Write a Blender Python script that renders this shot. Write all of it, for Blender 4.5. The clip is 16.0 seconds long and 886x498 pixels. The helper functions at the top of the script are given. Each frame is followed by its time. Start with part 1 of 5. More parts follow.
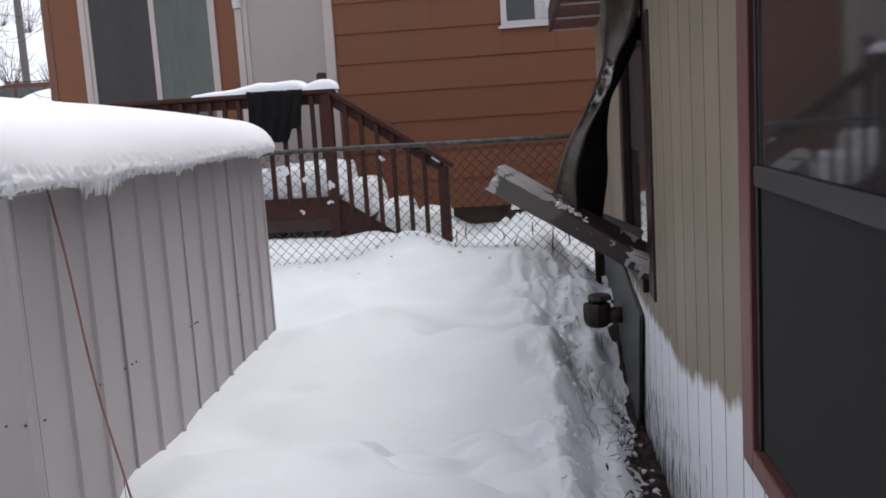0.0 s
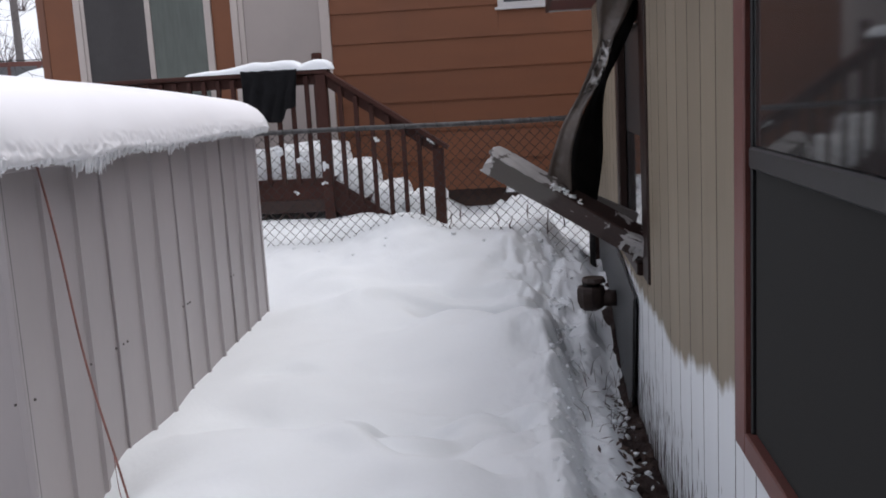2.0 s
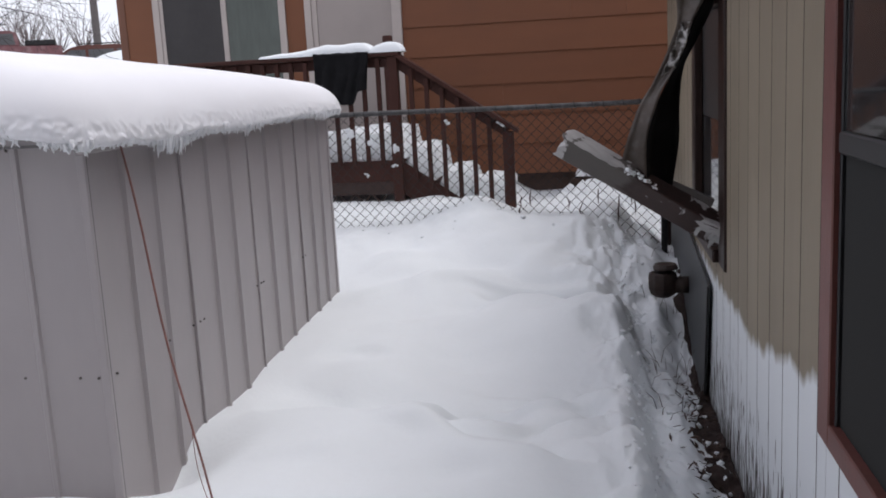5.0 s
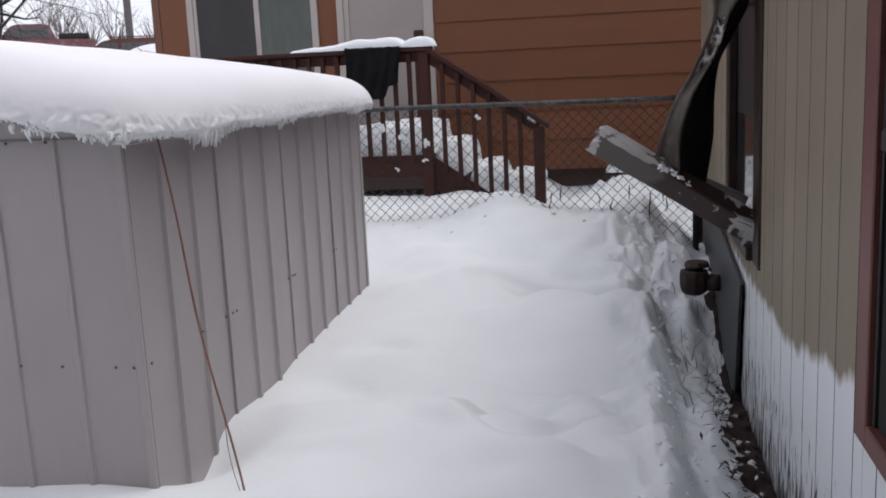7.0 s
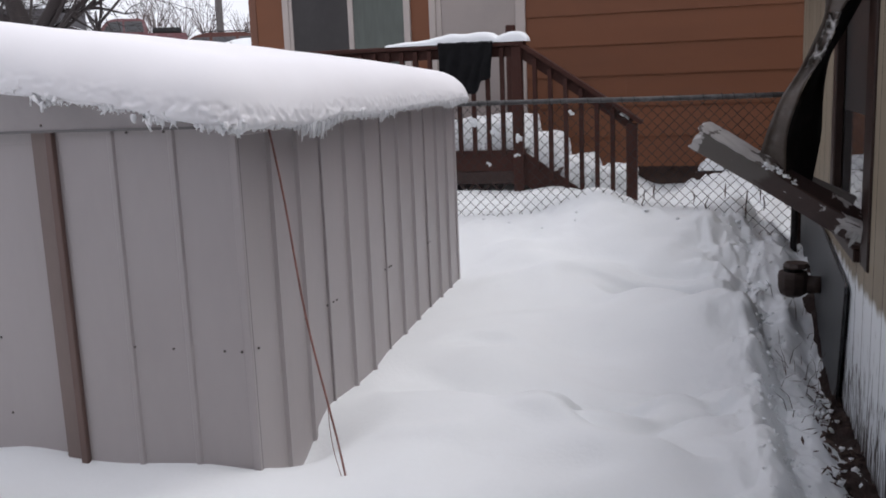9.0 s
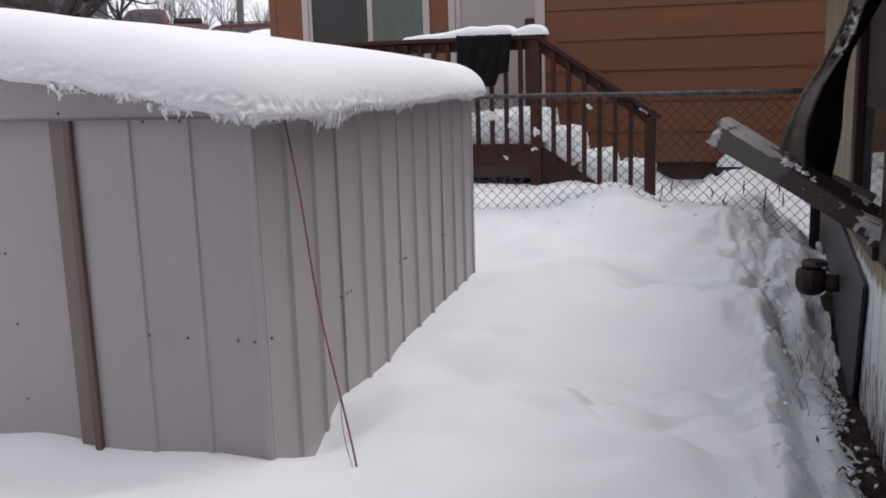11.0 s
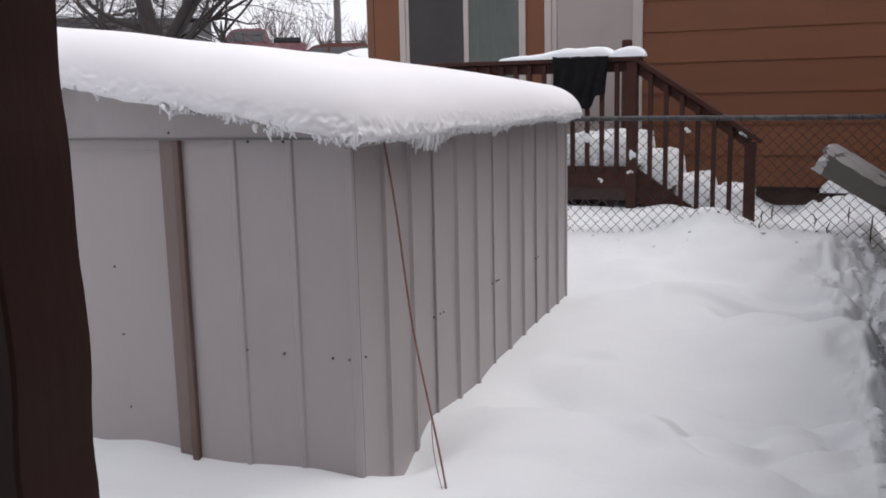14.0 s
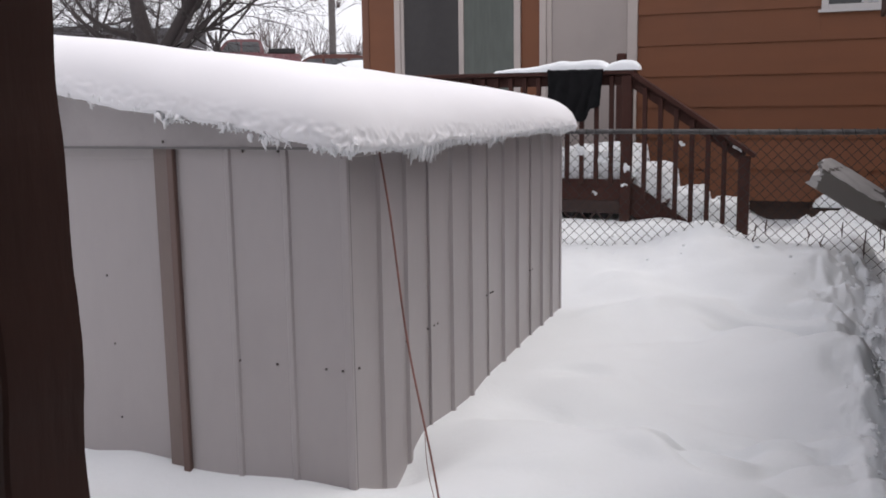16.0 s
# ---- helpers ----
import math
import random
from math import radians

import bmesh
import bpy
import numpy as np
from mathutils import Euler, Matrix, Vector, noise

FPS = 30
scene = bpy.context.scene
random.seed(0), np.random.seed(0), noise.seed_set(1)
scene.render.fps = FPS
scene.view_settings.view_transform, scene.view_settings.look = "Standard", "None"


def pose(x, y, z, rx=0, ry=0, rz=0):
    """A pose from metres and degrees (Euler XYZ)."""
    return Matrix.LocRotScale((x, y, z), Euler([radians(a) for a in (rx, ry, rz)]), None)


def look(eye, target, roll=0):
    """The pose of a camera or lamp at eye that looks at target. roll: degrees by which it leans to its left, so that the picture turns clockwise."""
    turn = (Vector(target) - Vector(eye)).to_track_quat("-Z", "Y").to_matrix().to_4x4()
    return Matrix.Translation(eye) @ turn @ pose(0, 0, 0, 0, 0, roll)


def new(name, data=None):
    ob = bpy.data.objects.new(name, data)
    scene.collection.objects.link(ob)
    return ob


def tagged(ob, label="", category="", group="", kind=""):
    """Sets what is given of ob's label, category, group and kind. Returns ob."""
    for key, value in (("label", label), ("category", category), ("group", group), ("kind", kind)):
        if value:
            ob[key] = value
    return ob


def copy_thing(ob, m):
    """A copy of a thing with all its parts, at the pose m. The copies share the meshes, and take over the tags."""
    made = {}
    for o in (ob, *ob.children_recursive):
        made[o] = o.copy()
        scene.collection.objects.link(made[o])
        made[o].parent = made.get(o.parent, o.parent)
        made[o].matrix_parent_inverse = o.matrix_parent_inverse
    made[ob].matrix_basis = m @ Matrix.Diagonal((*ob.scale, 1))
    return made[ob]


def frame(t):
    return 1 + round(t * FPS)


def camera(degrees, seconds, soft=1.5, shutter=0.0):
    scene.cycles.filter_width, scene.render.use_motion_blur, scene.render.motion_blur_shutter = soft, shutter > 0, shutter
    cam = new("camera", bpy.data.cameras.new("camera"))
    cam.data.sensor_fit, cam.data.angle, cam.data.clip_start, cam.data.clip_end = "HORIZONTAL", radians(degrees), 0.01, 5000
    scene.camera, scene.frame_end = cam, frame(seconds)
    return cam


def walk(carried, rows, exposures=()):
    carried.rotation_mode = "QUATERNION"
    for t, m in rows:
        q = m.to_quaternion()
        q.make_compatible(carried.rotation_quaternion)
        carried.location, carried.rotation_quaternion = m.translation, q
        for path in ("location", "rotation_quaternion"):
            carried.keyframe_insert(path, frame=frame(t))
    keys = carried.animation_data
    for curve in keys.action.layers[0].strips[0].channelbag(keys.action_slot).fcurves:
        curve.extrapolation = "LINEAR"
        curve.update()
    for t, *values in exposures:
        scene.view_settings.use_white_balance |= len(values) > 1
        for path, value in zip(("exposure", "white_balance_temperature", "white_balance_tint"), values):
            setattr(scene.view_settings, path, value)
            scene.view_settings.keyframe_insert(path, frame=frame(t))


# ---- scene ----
cam = camera(50.7, 16.0, soft=1.8)
PATH = [
    (0, (-0.113, 0.045, 1.96), (-0.313, 2.014, 1.673), -3.6),
    (0.5, (-0.127, 0.04, 1.963), (-0.307, 2.014, 1.694), -3.5),
    (1, (-0.134, 0.065, 1.959), (-0.385, 2.029, 1.679), -3.4),
    (1.5, (-0.119, 0.07, 1.958), (-0.381, 2.029, 1.655), -3.4),
    (2, (-0.107, 0.065, 1.95), (-0.299, 2.03, 1.626), -3.2),
    (2.5, (-0.112, 0.065, 1.948), (-0.278, 2.029, 1.61), -3.1),
    (3, (-0.125, 0.063, 1.956), (-0.345, 2.023, 1.626), -3.3),
    (3.5, (-0.141, 0.063, 1.953), (-0.438, 2.014, 1.632), -3.2),
    (4, (-0.136, 0.065, 1.95), (-0.465, 2.01, 1.622), -3.0),
    (4.2, (-0.136, 0.065, 1.95), (-0.463, 2.01, 1.618), -3.0),
    (6.3, (-0.158, 0.064, 1.946), (-0.516, 1.997, 1.575), -3.0),
    (6.5, (-0.158, 0.064, 1.946), (-0.526, 1.995, 1.579), -3.0),
    (7, (-0.165, 0.058, 1.948), (-0.55, 1.987, 1.59), -2.7),
    (7.5, (-0.169, 0.047, 1.954), (-0.603, 1.971, 1.622), -2.8),
    (8, (-0.197, 0.033, 1.952), (-0.652, 1.955, 1.638), -2.6),
    (8.5, (-0.233, 0.023, 1.945), (-0.679, 1.944, 1.61), -2.3),
    (9, (-0.256, 0.017, 1.945), (-0.802, 1.907, 1.585), -2.3),
    (9.2, (-0.256, 0.017, 1.945), (-0.846, 1.894, 1.585), -2.3),
    (11.3, (-0.245, 0.031, 1.94), (-0.818, 1.912, 1.565), -1.5),
    (11.5, (-0.244, 0.032, 1.94), (-0.791, 1.92, 1.569), -1.5),
    (12, (-0.247, 0.022, 1.94), (-0.801, 1.908, 1.575), -1.5),
    (12.5, (-0.249, 0.025, 1.939), (-0.848, 1.897, 1.568), -1.5),
    (13, (-0.266, 0.029, 1.944), (-0.882, 1.896, 1.576), -1.2),
    (13.5, (-0.271, 0.023, 1.947), (-0.971, 1.862, 1.592), -1.3),
    (14, (-0.27, 0.019, 1.959), (-1.03, 1.839, 1.63), -1.3),
    (14.5, (-0.271, 0.015, 1.962), (-1.03, 1.843, 1.676), -1.1),
    (15, (-0.271, 0.016, 1.957), (-1.012, 1.854, 1.692), -1.0),
    (15.5, (-0.282, 0.023, 1.957), (-1.013, 1.864, 1.679), -0.8),
    (16, (-0.282, 0.027, 1.954), (-1.029, 1.857, 1.65), -0.8),
]
walk(cam, [(t, look(eye, target, roll)) for t, eye, target, roll in PATH],
     [(0.0, 0.21, 6490, 10), (1.5, 0.18, 6490, 10), (2.5, 0.09, 6490, 10), (4.0, 0.09, 6490, 10), (7.0, 0.02, 6550, 10), (12.5, 0.03, 6660, 11), (16.0, 0.10, 6800, 11)])

# ---- light ----
world = bpy.data.worlds.new("overcast_sky")
scene.world = world
world.use_nodes = True
wn, wl = world.node_tree.nodes, world.node_tree.links
wn.clear()
sky = wn.new("ShaderNodeTexSky")
sky.sky_type = "NISHITA"
sky.sun_disc = False
sky.sun_elevation = radians(71)
sky.sun_rotation = radians(77)
sky.dust_density = 6.0
cloud = wn.new("ShaderNodeMixRGB")
cloud.inputs[0].default_value = 0.8
cloud.inputs[2].default_value = (9.4, 9.4, 10.5, 1)
bg = wn.new("ShaderNodeBackground")
bg.inputs[1].default_value = 0.098
wo = wn.new("ShaderNodeOutputWorld")
wl.new(sky.outputs[0], cloud.inputs[1])
wl.new(cloud.outputs[0], bg.inputs[0])
wl.new(bg.outputs[0], wo.inputs[0])
sun = new("sun", bpy.data.lights.new("sun", "SUN"))
sun.data.energy = 1.1
sun.data.angle = radians(40)
sun.data.color = (0.98, 0.98, 1.0)
sun.matrix_world = look((4.2, 4.0, 13), (0, 3, 0))


# ---- materials ----
def links_of(m):
    m.use_nodes = True
    t = m.node_tree
    return t, t.nodes, t.links, t.nodes["Principled BSDF"]


def mat(name, col, rough=0.6, metal=0.0, var=0.12, scale=8.0, fine=60.0, bump=0.15, stretch=(1, 1, 1), stain=None,
        stain_amount=0.35, stain_scale=2.5, piece=0.0, spec=0.5, depth=0.01):
    """Surface with broad mottling, fine grain, an optional stain colour and a small tone shift from piece to piece."""
    m = bpy.data.materials.new(name)
    t, n, l, p = links_of(m)
    co = n.new("ShaderNodeTexCoord")
    mp = n.new("ShaderNodeMapping")
    mp.inputs["Scale"].default_value = stretch
    l.new(co.outputs["Object"], mp.inputs[0])
    a = n.new("ShaderNodeTexNoise")
    a.inputs["Scale"].default_value, a.inputs["Detail"].default_value = scale, 5
    b = n.new("ShaderNodeTexNoise")
    b.inputs["Scale"].default_value, b.inputs["Detail"].default_value = fine, 4
    l.new(mp.outputs[0], a.inputs[0])
    l.new(mp.outputs[0], b.inputs[0])
    mx = n.new("ShaderNodeMixRGB")
    mx.inputs[1].default_value = (*[c * (1 - var * 1.6) for c in col], 1)
    mx.inputs[2].default_value = (*[min(1, c * (1 + var * 1.6)) for c in col], 1)
    ad = n.new("ShaderNodeMath")
    ad.operation = "MULTIPLY_ADD"
    ad.inputs[1].default_value = 0.4
    l.new(b.outputs[0], ad.inputs[0])
    l.new(a.outputs[0], ad.inputs[2])
    sb = n.new("ShaderNodeMath")
    sb.operation = "SUBTRACT"
    sb.inputs[1].default_value = 0.2
    l.new(ad.outputs[0], sb.inputs[0])
    l.new(sb.outputs[0], mx.inputs[0])
    out = mx.outputs[0]
    if stain:
        s = n.new("ShaderNodeTexNoise")
        s.inputs["Scale"].default_value, s.inputs["Detail"].default_value = stain_scale, 7
        l.new(co.outputs["Object"], s.inputs[0])
        r = n.new("ShaderNodeValToRGB")
        r.color_ramp.elements[0].position, r.color_ramp.elements[1].position = 0.5, 0.72
        r.color_ramp.elements[1].color = (stain_amount,) * 3 + (1,)
        l.new(s.outputs[0], r.inputs[0])
        mm = n.new("ShaderNodeMixRGB")
        mm.inputs[2].default_value = (*stain, 1)
        l.new(r.outputs[0], mm.inputs[0])
        l.new(out, mm.inputs[1])
        out = mm.outputs[0]
    if piece:
        oi = n.new("ShaderNodeObjectInfo")
        mr = n.new("ShaderNodeMapRange")
        mr.inputs[3].default_value, mr.inputs[4].default_value = 1 - piece, 1 + piece
        l.new(oi.outputs["Random"], mr.inputs[0])
        hs = n.new("ShaderNodeHueSaturation")
        l.new(mr.outputs[0], hs.inputs["Value"])
        l.new(out, hs.inputs["Color"])
        out = hs.outputs[0]
    l.new(out, p.inputs["Base Color"])
    p.inputs["Roughness"].default_value = rough
    p.inputs["Metallic"].default_value = metal
    p.inputs["Specular IOR Level"].default_value = spec
    if bump:
        bp = n.new("ShaderNodeBump")
        bp.inputs["Strength"].default_value, bp.inputs["Distance"].default_value = bump, depth
        l.new(sb.outputs[0], bp.inputs["Height"])
        l.new(bp.outputs[0], p.inputs["Normal"])
    return m


def glass_mat(name, col, rough=0.03, see=0.0):
    m = bpy.data.materials.new(name)
    t, n, l, p = links_of(m)
    p.inputs["Base Color"].default_value = (*col, 1)
    p.inputs["Roughness"].default_value = rough
    p.inputs["Transmission Weight"].default_value = see
    p.inputs["IOR"].default_value = 1.5
    p.inputs["Specular IOR Level"].default_value = 0.6
    return m


M = {}
M["snow"] = mat("snow", (0.812, 0.842, 0.862), 0.65, var=0.02, scale=3, fine=45, bump=0.35, spec=0.25, depth=0.012)
M["roof_snow"] = mat("settled_roof_snow", (0.845, 0.842, 0.864), 0.65, var=0.015, scale=5, fine=90, bump=0.10, spec=0.25, depth=0.004)
M["crust"] = mat("snow_crust", (0.845, 0.852, 0.870), 0.65, var=0.02, scale=9, fine=70, bump=0.15, spec=0.2, depth=0.005)
M["steel"] = mat("painted_steel", (0.388, 0.355, 0.354), 0.42, var=0.05, scale=2.5, fine=30, bump=0.06, stretch=(1, 1, 0.3),
                 stain=(0.325, 0.291, 0.288), stain_amount=0.35, stain_scale=1.4, piece=0.03)
# panel steel again, coloured darker for the shade below the roof snow
M["header"] = mat("shaded_header_steel", (0.35, 0.321, 0.32), 0.45, var=0.06, scale=2, bump=0.06, stain=(0.16, 0.145, 0.142))
# darker steel that paints the shadow lines at seams and header lip
M["steel_line"] = mat("seam_shadow_steel", (0.16, 0.15, 0.15), 0.5, var=0.08, bump=0.05)
M["jamb"] = mat("brown_steel", (0.135, 0.083, 0.070), 0.45, var=0.1, scale=4, bump=0.05, stain=(0.08, 0.055, 0.05))
M["door_edge"] = mat("faded_brown_steel", (0.190, 0.143, 0.128), 0.45, var=0.1, scale=4, bump=0.05, stretch=(1, 1, .3))
M["rivet"] = mat("rusty_rivet", (0.15, 0.135, 0.13), 0.5, metal=0.5, var=0.2, bump=0)
M["rod"] = mat("rusty_wire", (0.23, 0.105, 0.088), 0.6, var=0.3, scale=25, bump=0.1, stain=(0.06, 0.04, 0.04), stain_scale=9)
M["galv"] = mat("galvanised_steel", (0.027, 0.025, 0.025), 0.65, metal=0.0, var=0.25, scale=14, bump=0.2, spec=0.2, stain=(0.07, 0.07, 0.072), stain_scale=22)
M["rail"] = mat("weathered_fence_rail", (0.055, 0.053, 0.054), 0.6, var=0.3, scale=16, bump=0.3, stain=(0.16, 0.16, 0.165), stain_amount=0.6, stain_scale=18)
M["siding"] = mat("brown_hardboard", (0.160, 0.0545, 0.0195), 0.62, var=0.07, scale=2.2, fine=50, bump=0.1, stretch=(0.5, 1, 3),
                  stain=(0.125, 0.045, 0.0195), stain_amount=0.6, stain_scale=1.1, piece=0.05)
M["corner"] = mat("brown_corner_board", (0.145, 0.058, 0.031), 0.6, var=0.08, scale=3, bump=0.08, stretch=(1, 1, .3))
M["trim"] = mat("off_white_trim", (0.44, 0.385, 0.355), 0.55, var=0.06, scale=4, bump=0.08, stain=(0.32, 0.28, 0.255))
M["white"] = mat("white_vinyl", (0.52, 0.50, 0.49), 0.4, var=0.03, bump=0.03)
M["door"] = mat("greige_door_paint", (0.335, 0.291, 0.27), 0.5, var=0.03, scale=2, bump=0.04, stain=(0.25, 0.222, 0.207), stain_amount=0.3)
M["screen"] = glass_mat("dark_screen", (0.046, 0.046, 0.045), 0.9)
M["green_glass"] = mat("curtained_glass", (0.078, 0.092, 0.08), 0.15, var=0.22, scale=5, fine=40, bump=0.0, stretch=(1, 1, 0.12), stain=(0.055, 0.06, 0.052), stain_scale=3)
M["dusty_screen"] = mat("dusty_insect_screen", (0.036, 0.033, 0.033), 0.7, var=0.2, scale=4, fine=90, bump=0.05, stretch=(1, 1, 0.25), stain=(0.05, 0.047, 0.046), stain_scale=9)
M["dark_glass"] = glass_mat("dark_glass", (0.03, 0.032, 0.034), 0.05)
M["near_glass"] = glass_mat("house_glass", (0.035, 0.036, 0.037), 0.05)
M["deck"] = mat("brown_deck_stain", (0.054, 0.0215, 0.0165), 0.6, var=0.22, scale=7, fine=60, bump=0.3, stretch=(1, 1, .25),
                stain=(0.06, 0.034, 0.027), stain_amount=0.4, stain_scale=6, piece=0.12, spec=0.2)
M["lattice"] = mat("dark_lattice", (0.05, 0.027, 0.022), 0.7, var=0.2, bump=0.3)
# near-black for unlit space under the deck and indoors, shade put into the colour
M["dark"] = mat("dark_unlit_space", (0.03, 0.022, 0.02), 0.9, var=0.2, bump=0.2)
M["cloth"] = mat("black_cloth", (0.006, 0.006, 0.007), 0.6, var=0.3, scale=12, bump=0.5, spec=0.12, stain=(0.02, 0.02, 0.022), stain_amount=0.3, stain_scale=9)
M["casing"] = mat("dark_brown_casing", (0.024, 0.0125, 0.010), 0.5, var=0.2, scale=6, bump=0.2, stretch=(1, 1, .3), stain=(0.05, 0.03, 0.025), stain_scale=8, spec=0.25)
M["screen"].node_tree.nodes["Principled BSDF"].inputs["Specular IOR Level"].default_value = 0.0
M["redtrim"] = mat("red_brown_trim", (0.15, 0.052, 0.042), 0.5, var=0.15, scale=5, bump=0.15, stretch=(1, 1, .3), stain=(0.10, 0.05, 0.04), stain_scale=5)
M["bronze"] = mat("bronze_window_frame", (0.016, 0.016, 0.017), 0.45, metal=0.1, var=0.1, bump=0.03)
M["vent"] = mat("dull_brown_metal", (0.034, 0.020, 0.016), 0.6, var=0.3, scale=14, bump=0.3, stain=(0.06, 0.042, 0.035), stain_amount=0.5, stain_scale=12)
M["black_sheet"] = mat("black_roof_edge", (0.006, 0.005, 0.005), 0.6, spec=0.2, var=0.3, scale=9, bump=0.35, stain=(0.04, 0.034, 0.032), stain_amount=0.3, stain_scale=11)
M["skirt"] = mat("grey_skirting", (0.062, 0.065, 0.07), 0.5, metal=0.1, var=0.1, scale=6, bump=0.1, stain=(0.09, 0.09, 0.094), stain_scale=3)
M["dirt"] = mat("wet_soil", (0.026, 0.013, 0.010), 0.85, var=0.5, scale=14, fine=90, bump=1.0, stain=(0.05, 0.026, 0.02), stain_scale=30, depth=0.03)
M["post"] = mat("dark_porch_post", (0.060, 0.030, 0.024), 0.6, var=0.12, scale=5, bump=0.3, stretch=(1, 1, .2), spec=0.2)
M["bark"] = mat("wet_bark", (0.036, 0.028, 0.027), 0.85, var=0.35, scale=9, fine=50, bump=0.8, stretch=(1, 1, .3))
M["flashing"] = mat("scuffed_flashing", (0.085, 0.068, 0.057), 0.42, metal=0.2, var=0.3, scale=7, bump=0.4, stain=(0.35, 0.35, 0.35), stain_amount=0.16, stain_scale=13)
M["foil"] = mat("crumpled_foil", (0.30, 0.29, 0.28), 0.28, metal=0.7, var=0.3, scale=25, bump=0.8, stain=(0.05, 0.045, 0.045), stain_amount=0.9, stain_scale=20)
M["foil_curtain"] = mat("pale_patterned_curtain", (0.5, 0.51, 0.53), 0.6, var=0.25, scale=22, fine=60, bump=0.2, stain=(0.25, 0.26, 0.28), stain_amount=0.6, stain_scale=20)
M["greyboard"] = mat("weathered_board", (0.15, 0.135, 0.125), 0.75, var=0.15, scale=8, bump=0.3, stretch=(.3, 1, 1))
# twig bark lightened towards grey, far haze painted in
M["twig"] = mat("hazy_grey_twigs", (0.13, 0.105, 0.10), 0.85, var=0.3, scale=9, bump=0.3)
M["litter"] = mat("dead_leaves", (0.055, 0.032, 0.024), 0.8, var=0.5, scale=30, bump=0.2)
M["tan_plain"] = mat("plain_tan_siding", (0.205, 0.172, 0.128), 0.6, var=0.09, scale=5, bump=0.2, stretch=(1, 1, 0.15))
M["soffit"] = mat("red_brown_soffit", (0.095, 0.021, 0.017), 0.6, var=0.15, scale=5, bump=0.15)
# dark brown for plank edges, standing in for the shade inside the grooves
M["groove"] = mat("shaded_groove", (0.035, 0.028, 0.022), 0.8, var=0.2, bump=0.1)
# red lightened and mottled pale pink, with the distance haze in the colour
M["truck"] = mat("hazy_red_truck_paint", (0.17, 0.07, 0.075), 0.45, var=0.15, bump=0.02, stain=(0.35, 0.25, 0.26), stain_amount=0.35, stain_scale=3)
# vehicle glass greyed to carry the haze of falling snow
M["car_glass"] = glass_mat("hazy_car_glass", (0.16, 0.165, 0.17), 0.25)
M["suv"] = mat("red_brown_car_paint", (0.10, 0.03, 0.02), 0.4, var=0.15, bump=0.02)
M["tyre"] = mat("tyre_rubber", (0.02, 0.02, 0.02), 0.8, bump=0.1)
M["greywall"] = mat("grey_outbuilding", (0.10, 0.095, 0.10), 0.7, var=0.15, bump=0.2)
M["polewood"] = mat("grey_pole_wood", (0.12, 0.105, 0.10), 0.8, var=0.15, bump=0.3)
M["foundation"] = mat("foundation_board", (0.06, 0.034, 0.026), 0.8, var=0.3, scale=5, bump=0.4)


def wall_paint():
    """Tan vertical siding, overpainted with a ragged coat of white low down that has flaked off near the ground."""
    m = mat("tan_siding", (0.255, 0.212, 0.156), 0.6, var=0.09, scale=5, fine=70, bump=0.25, stretch=(1, 1.0, 0.12),
            stain=(0.19, 0.156, 0.115), stain_amount=0.45, spec=0.25, stain_scale=2.2, piece=0.05)
    t, n, l, p = links_of(m)
    base = p.inputs["Base Color"].links[0].from_socket
    geo = n.new("ShaderNodeNewGeometry")
    sep = n.new("ShaderNodeSeparateXYZ")
    l.new(geo.outputs["Position"], sep.inputs[0])
    ns = n.new("ShaderNodeTexNoise")
    ns.inputs["Scale"].default_value, ns.inputs["Detail"].default_value = 5.0, 1.5
    mp = n.new("ShaderNodeMapping")
    mp.inputs["Scale"].default_value = (1, 1.7, 0.7)
    l.new(geo.outputs["Position"], mp.inputs[0])
    l.new(mp.outputs[0], ns.inputs[0])

    def math_node(op, a, b):
        k = n.new("ShaderNodeMath")
        k.operation = op
        for i, v in enumerate((a, b)):
            if isinstance(v, (int, float)):
                k.inputs[i].default_value = v
            else:
                l.new(v, k.inputs[i])
        return k.outputs[0]
    # the coat's upper edge falls away from the near window
    edge = math_node("MAXIMUM", math_node("SUBTRACT", 1.52, math_node("MULTIPLY", sep.outputs["Y"], 0.17)), 0.87)
    edge = math_node("ADD", edge, math_node("MULTIPLY", math_node("SUBTRACT", ns.outputs[0], 0.5), 0.13))
    mask = n.new("ShaderNodeMapRange")
    mask.inputs[1].default_value, mask.inputs[2].default_value = -0.025, 0.02
    l.new(math_node("SUBTRACT", edge, sep.outputs["Z"]), mask.inputs[0])
    fl = n.new("ShaderNodeTexNoise")
    fl.inputs["Scale"].default_value, fl.inputs["Detail"].default_value = 16.0, 6
    mp2 = n.new("ShaderNodeMapping")
    mp2.inputs["Scale"].default_value = (1, 3.0, 0.45)
    l.new(geo.outputs["Position"], mp2.inputs[0])
    l.new(mp2.outputs[0], fl.inputs[0])
    lim = math_node("ADD", math_node("MULTIPLY", sep.outputs["Z"], 0.42), 0.385)
    flake = n.new("ShaderNodeMapRange")
    flake.inputs[1].default_value, flake.inputs[2].default_value = 0.0, 0.03
    l.new(math_node("SUBTRACT", fl.outputs[0], lim), flake.inputs[0])
    mix = n.new("ShaderNodeMixRGB")
    mix.inputs[2].default_value = (0.74, 0.77, 0.79, 1)
    l.new(mask.outputs[0], mix.inputs[0])
    l.new(base, mix.inputs[1])
    mix2 = n.new("ShaderNodeMixRGB")
    mix2.inputs[2].default_value = (0.06, 0.05, 0.045, 1)
    l.new(flake.outputs[0], mix2.inputs[0])
    l.new(mix.outputs[0], mix2.inputs[1])
    l.new(mix2.outputs[0], p.inputs["Base Color"])
    return m


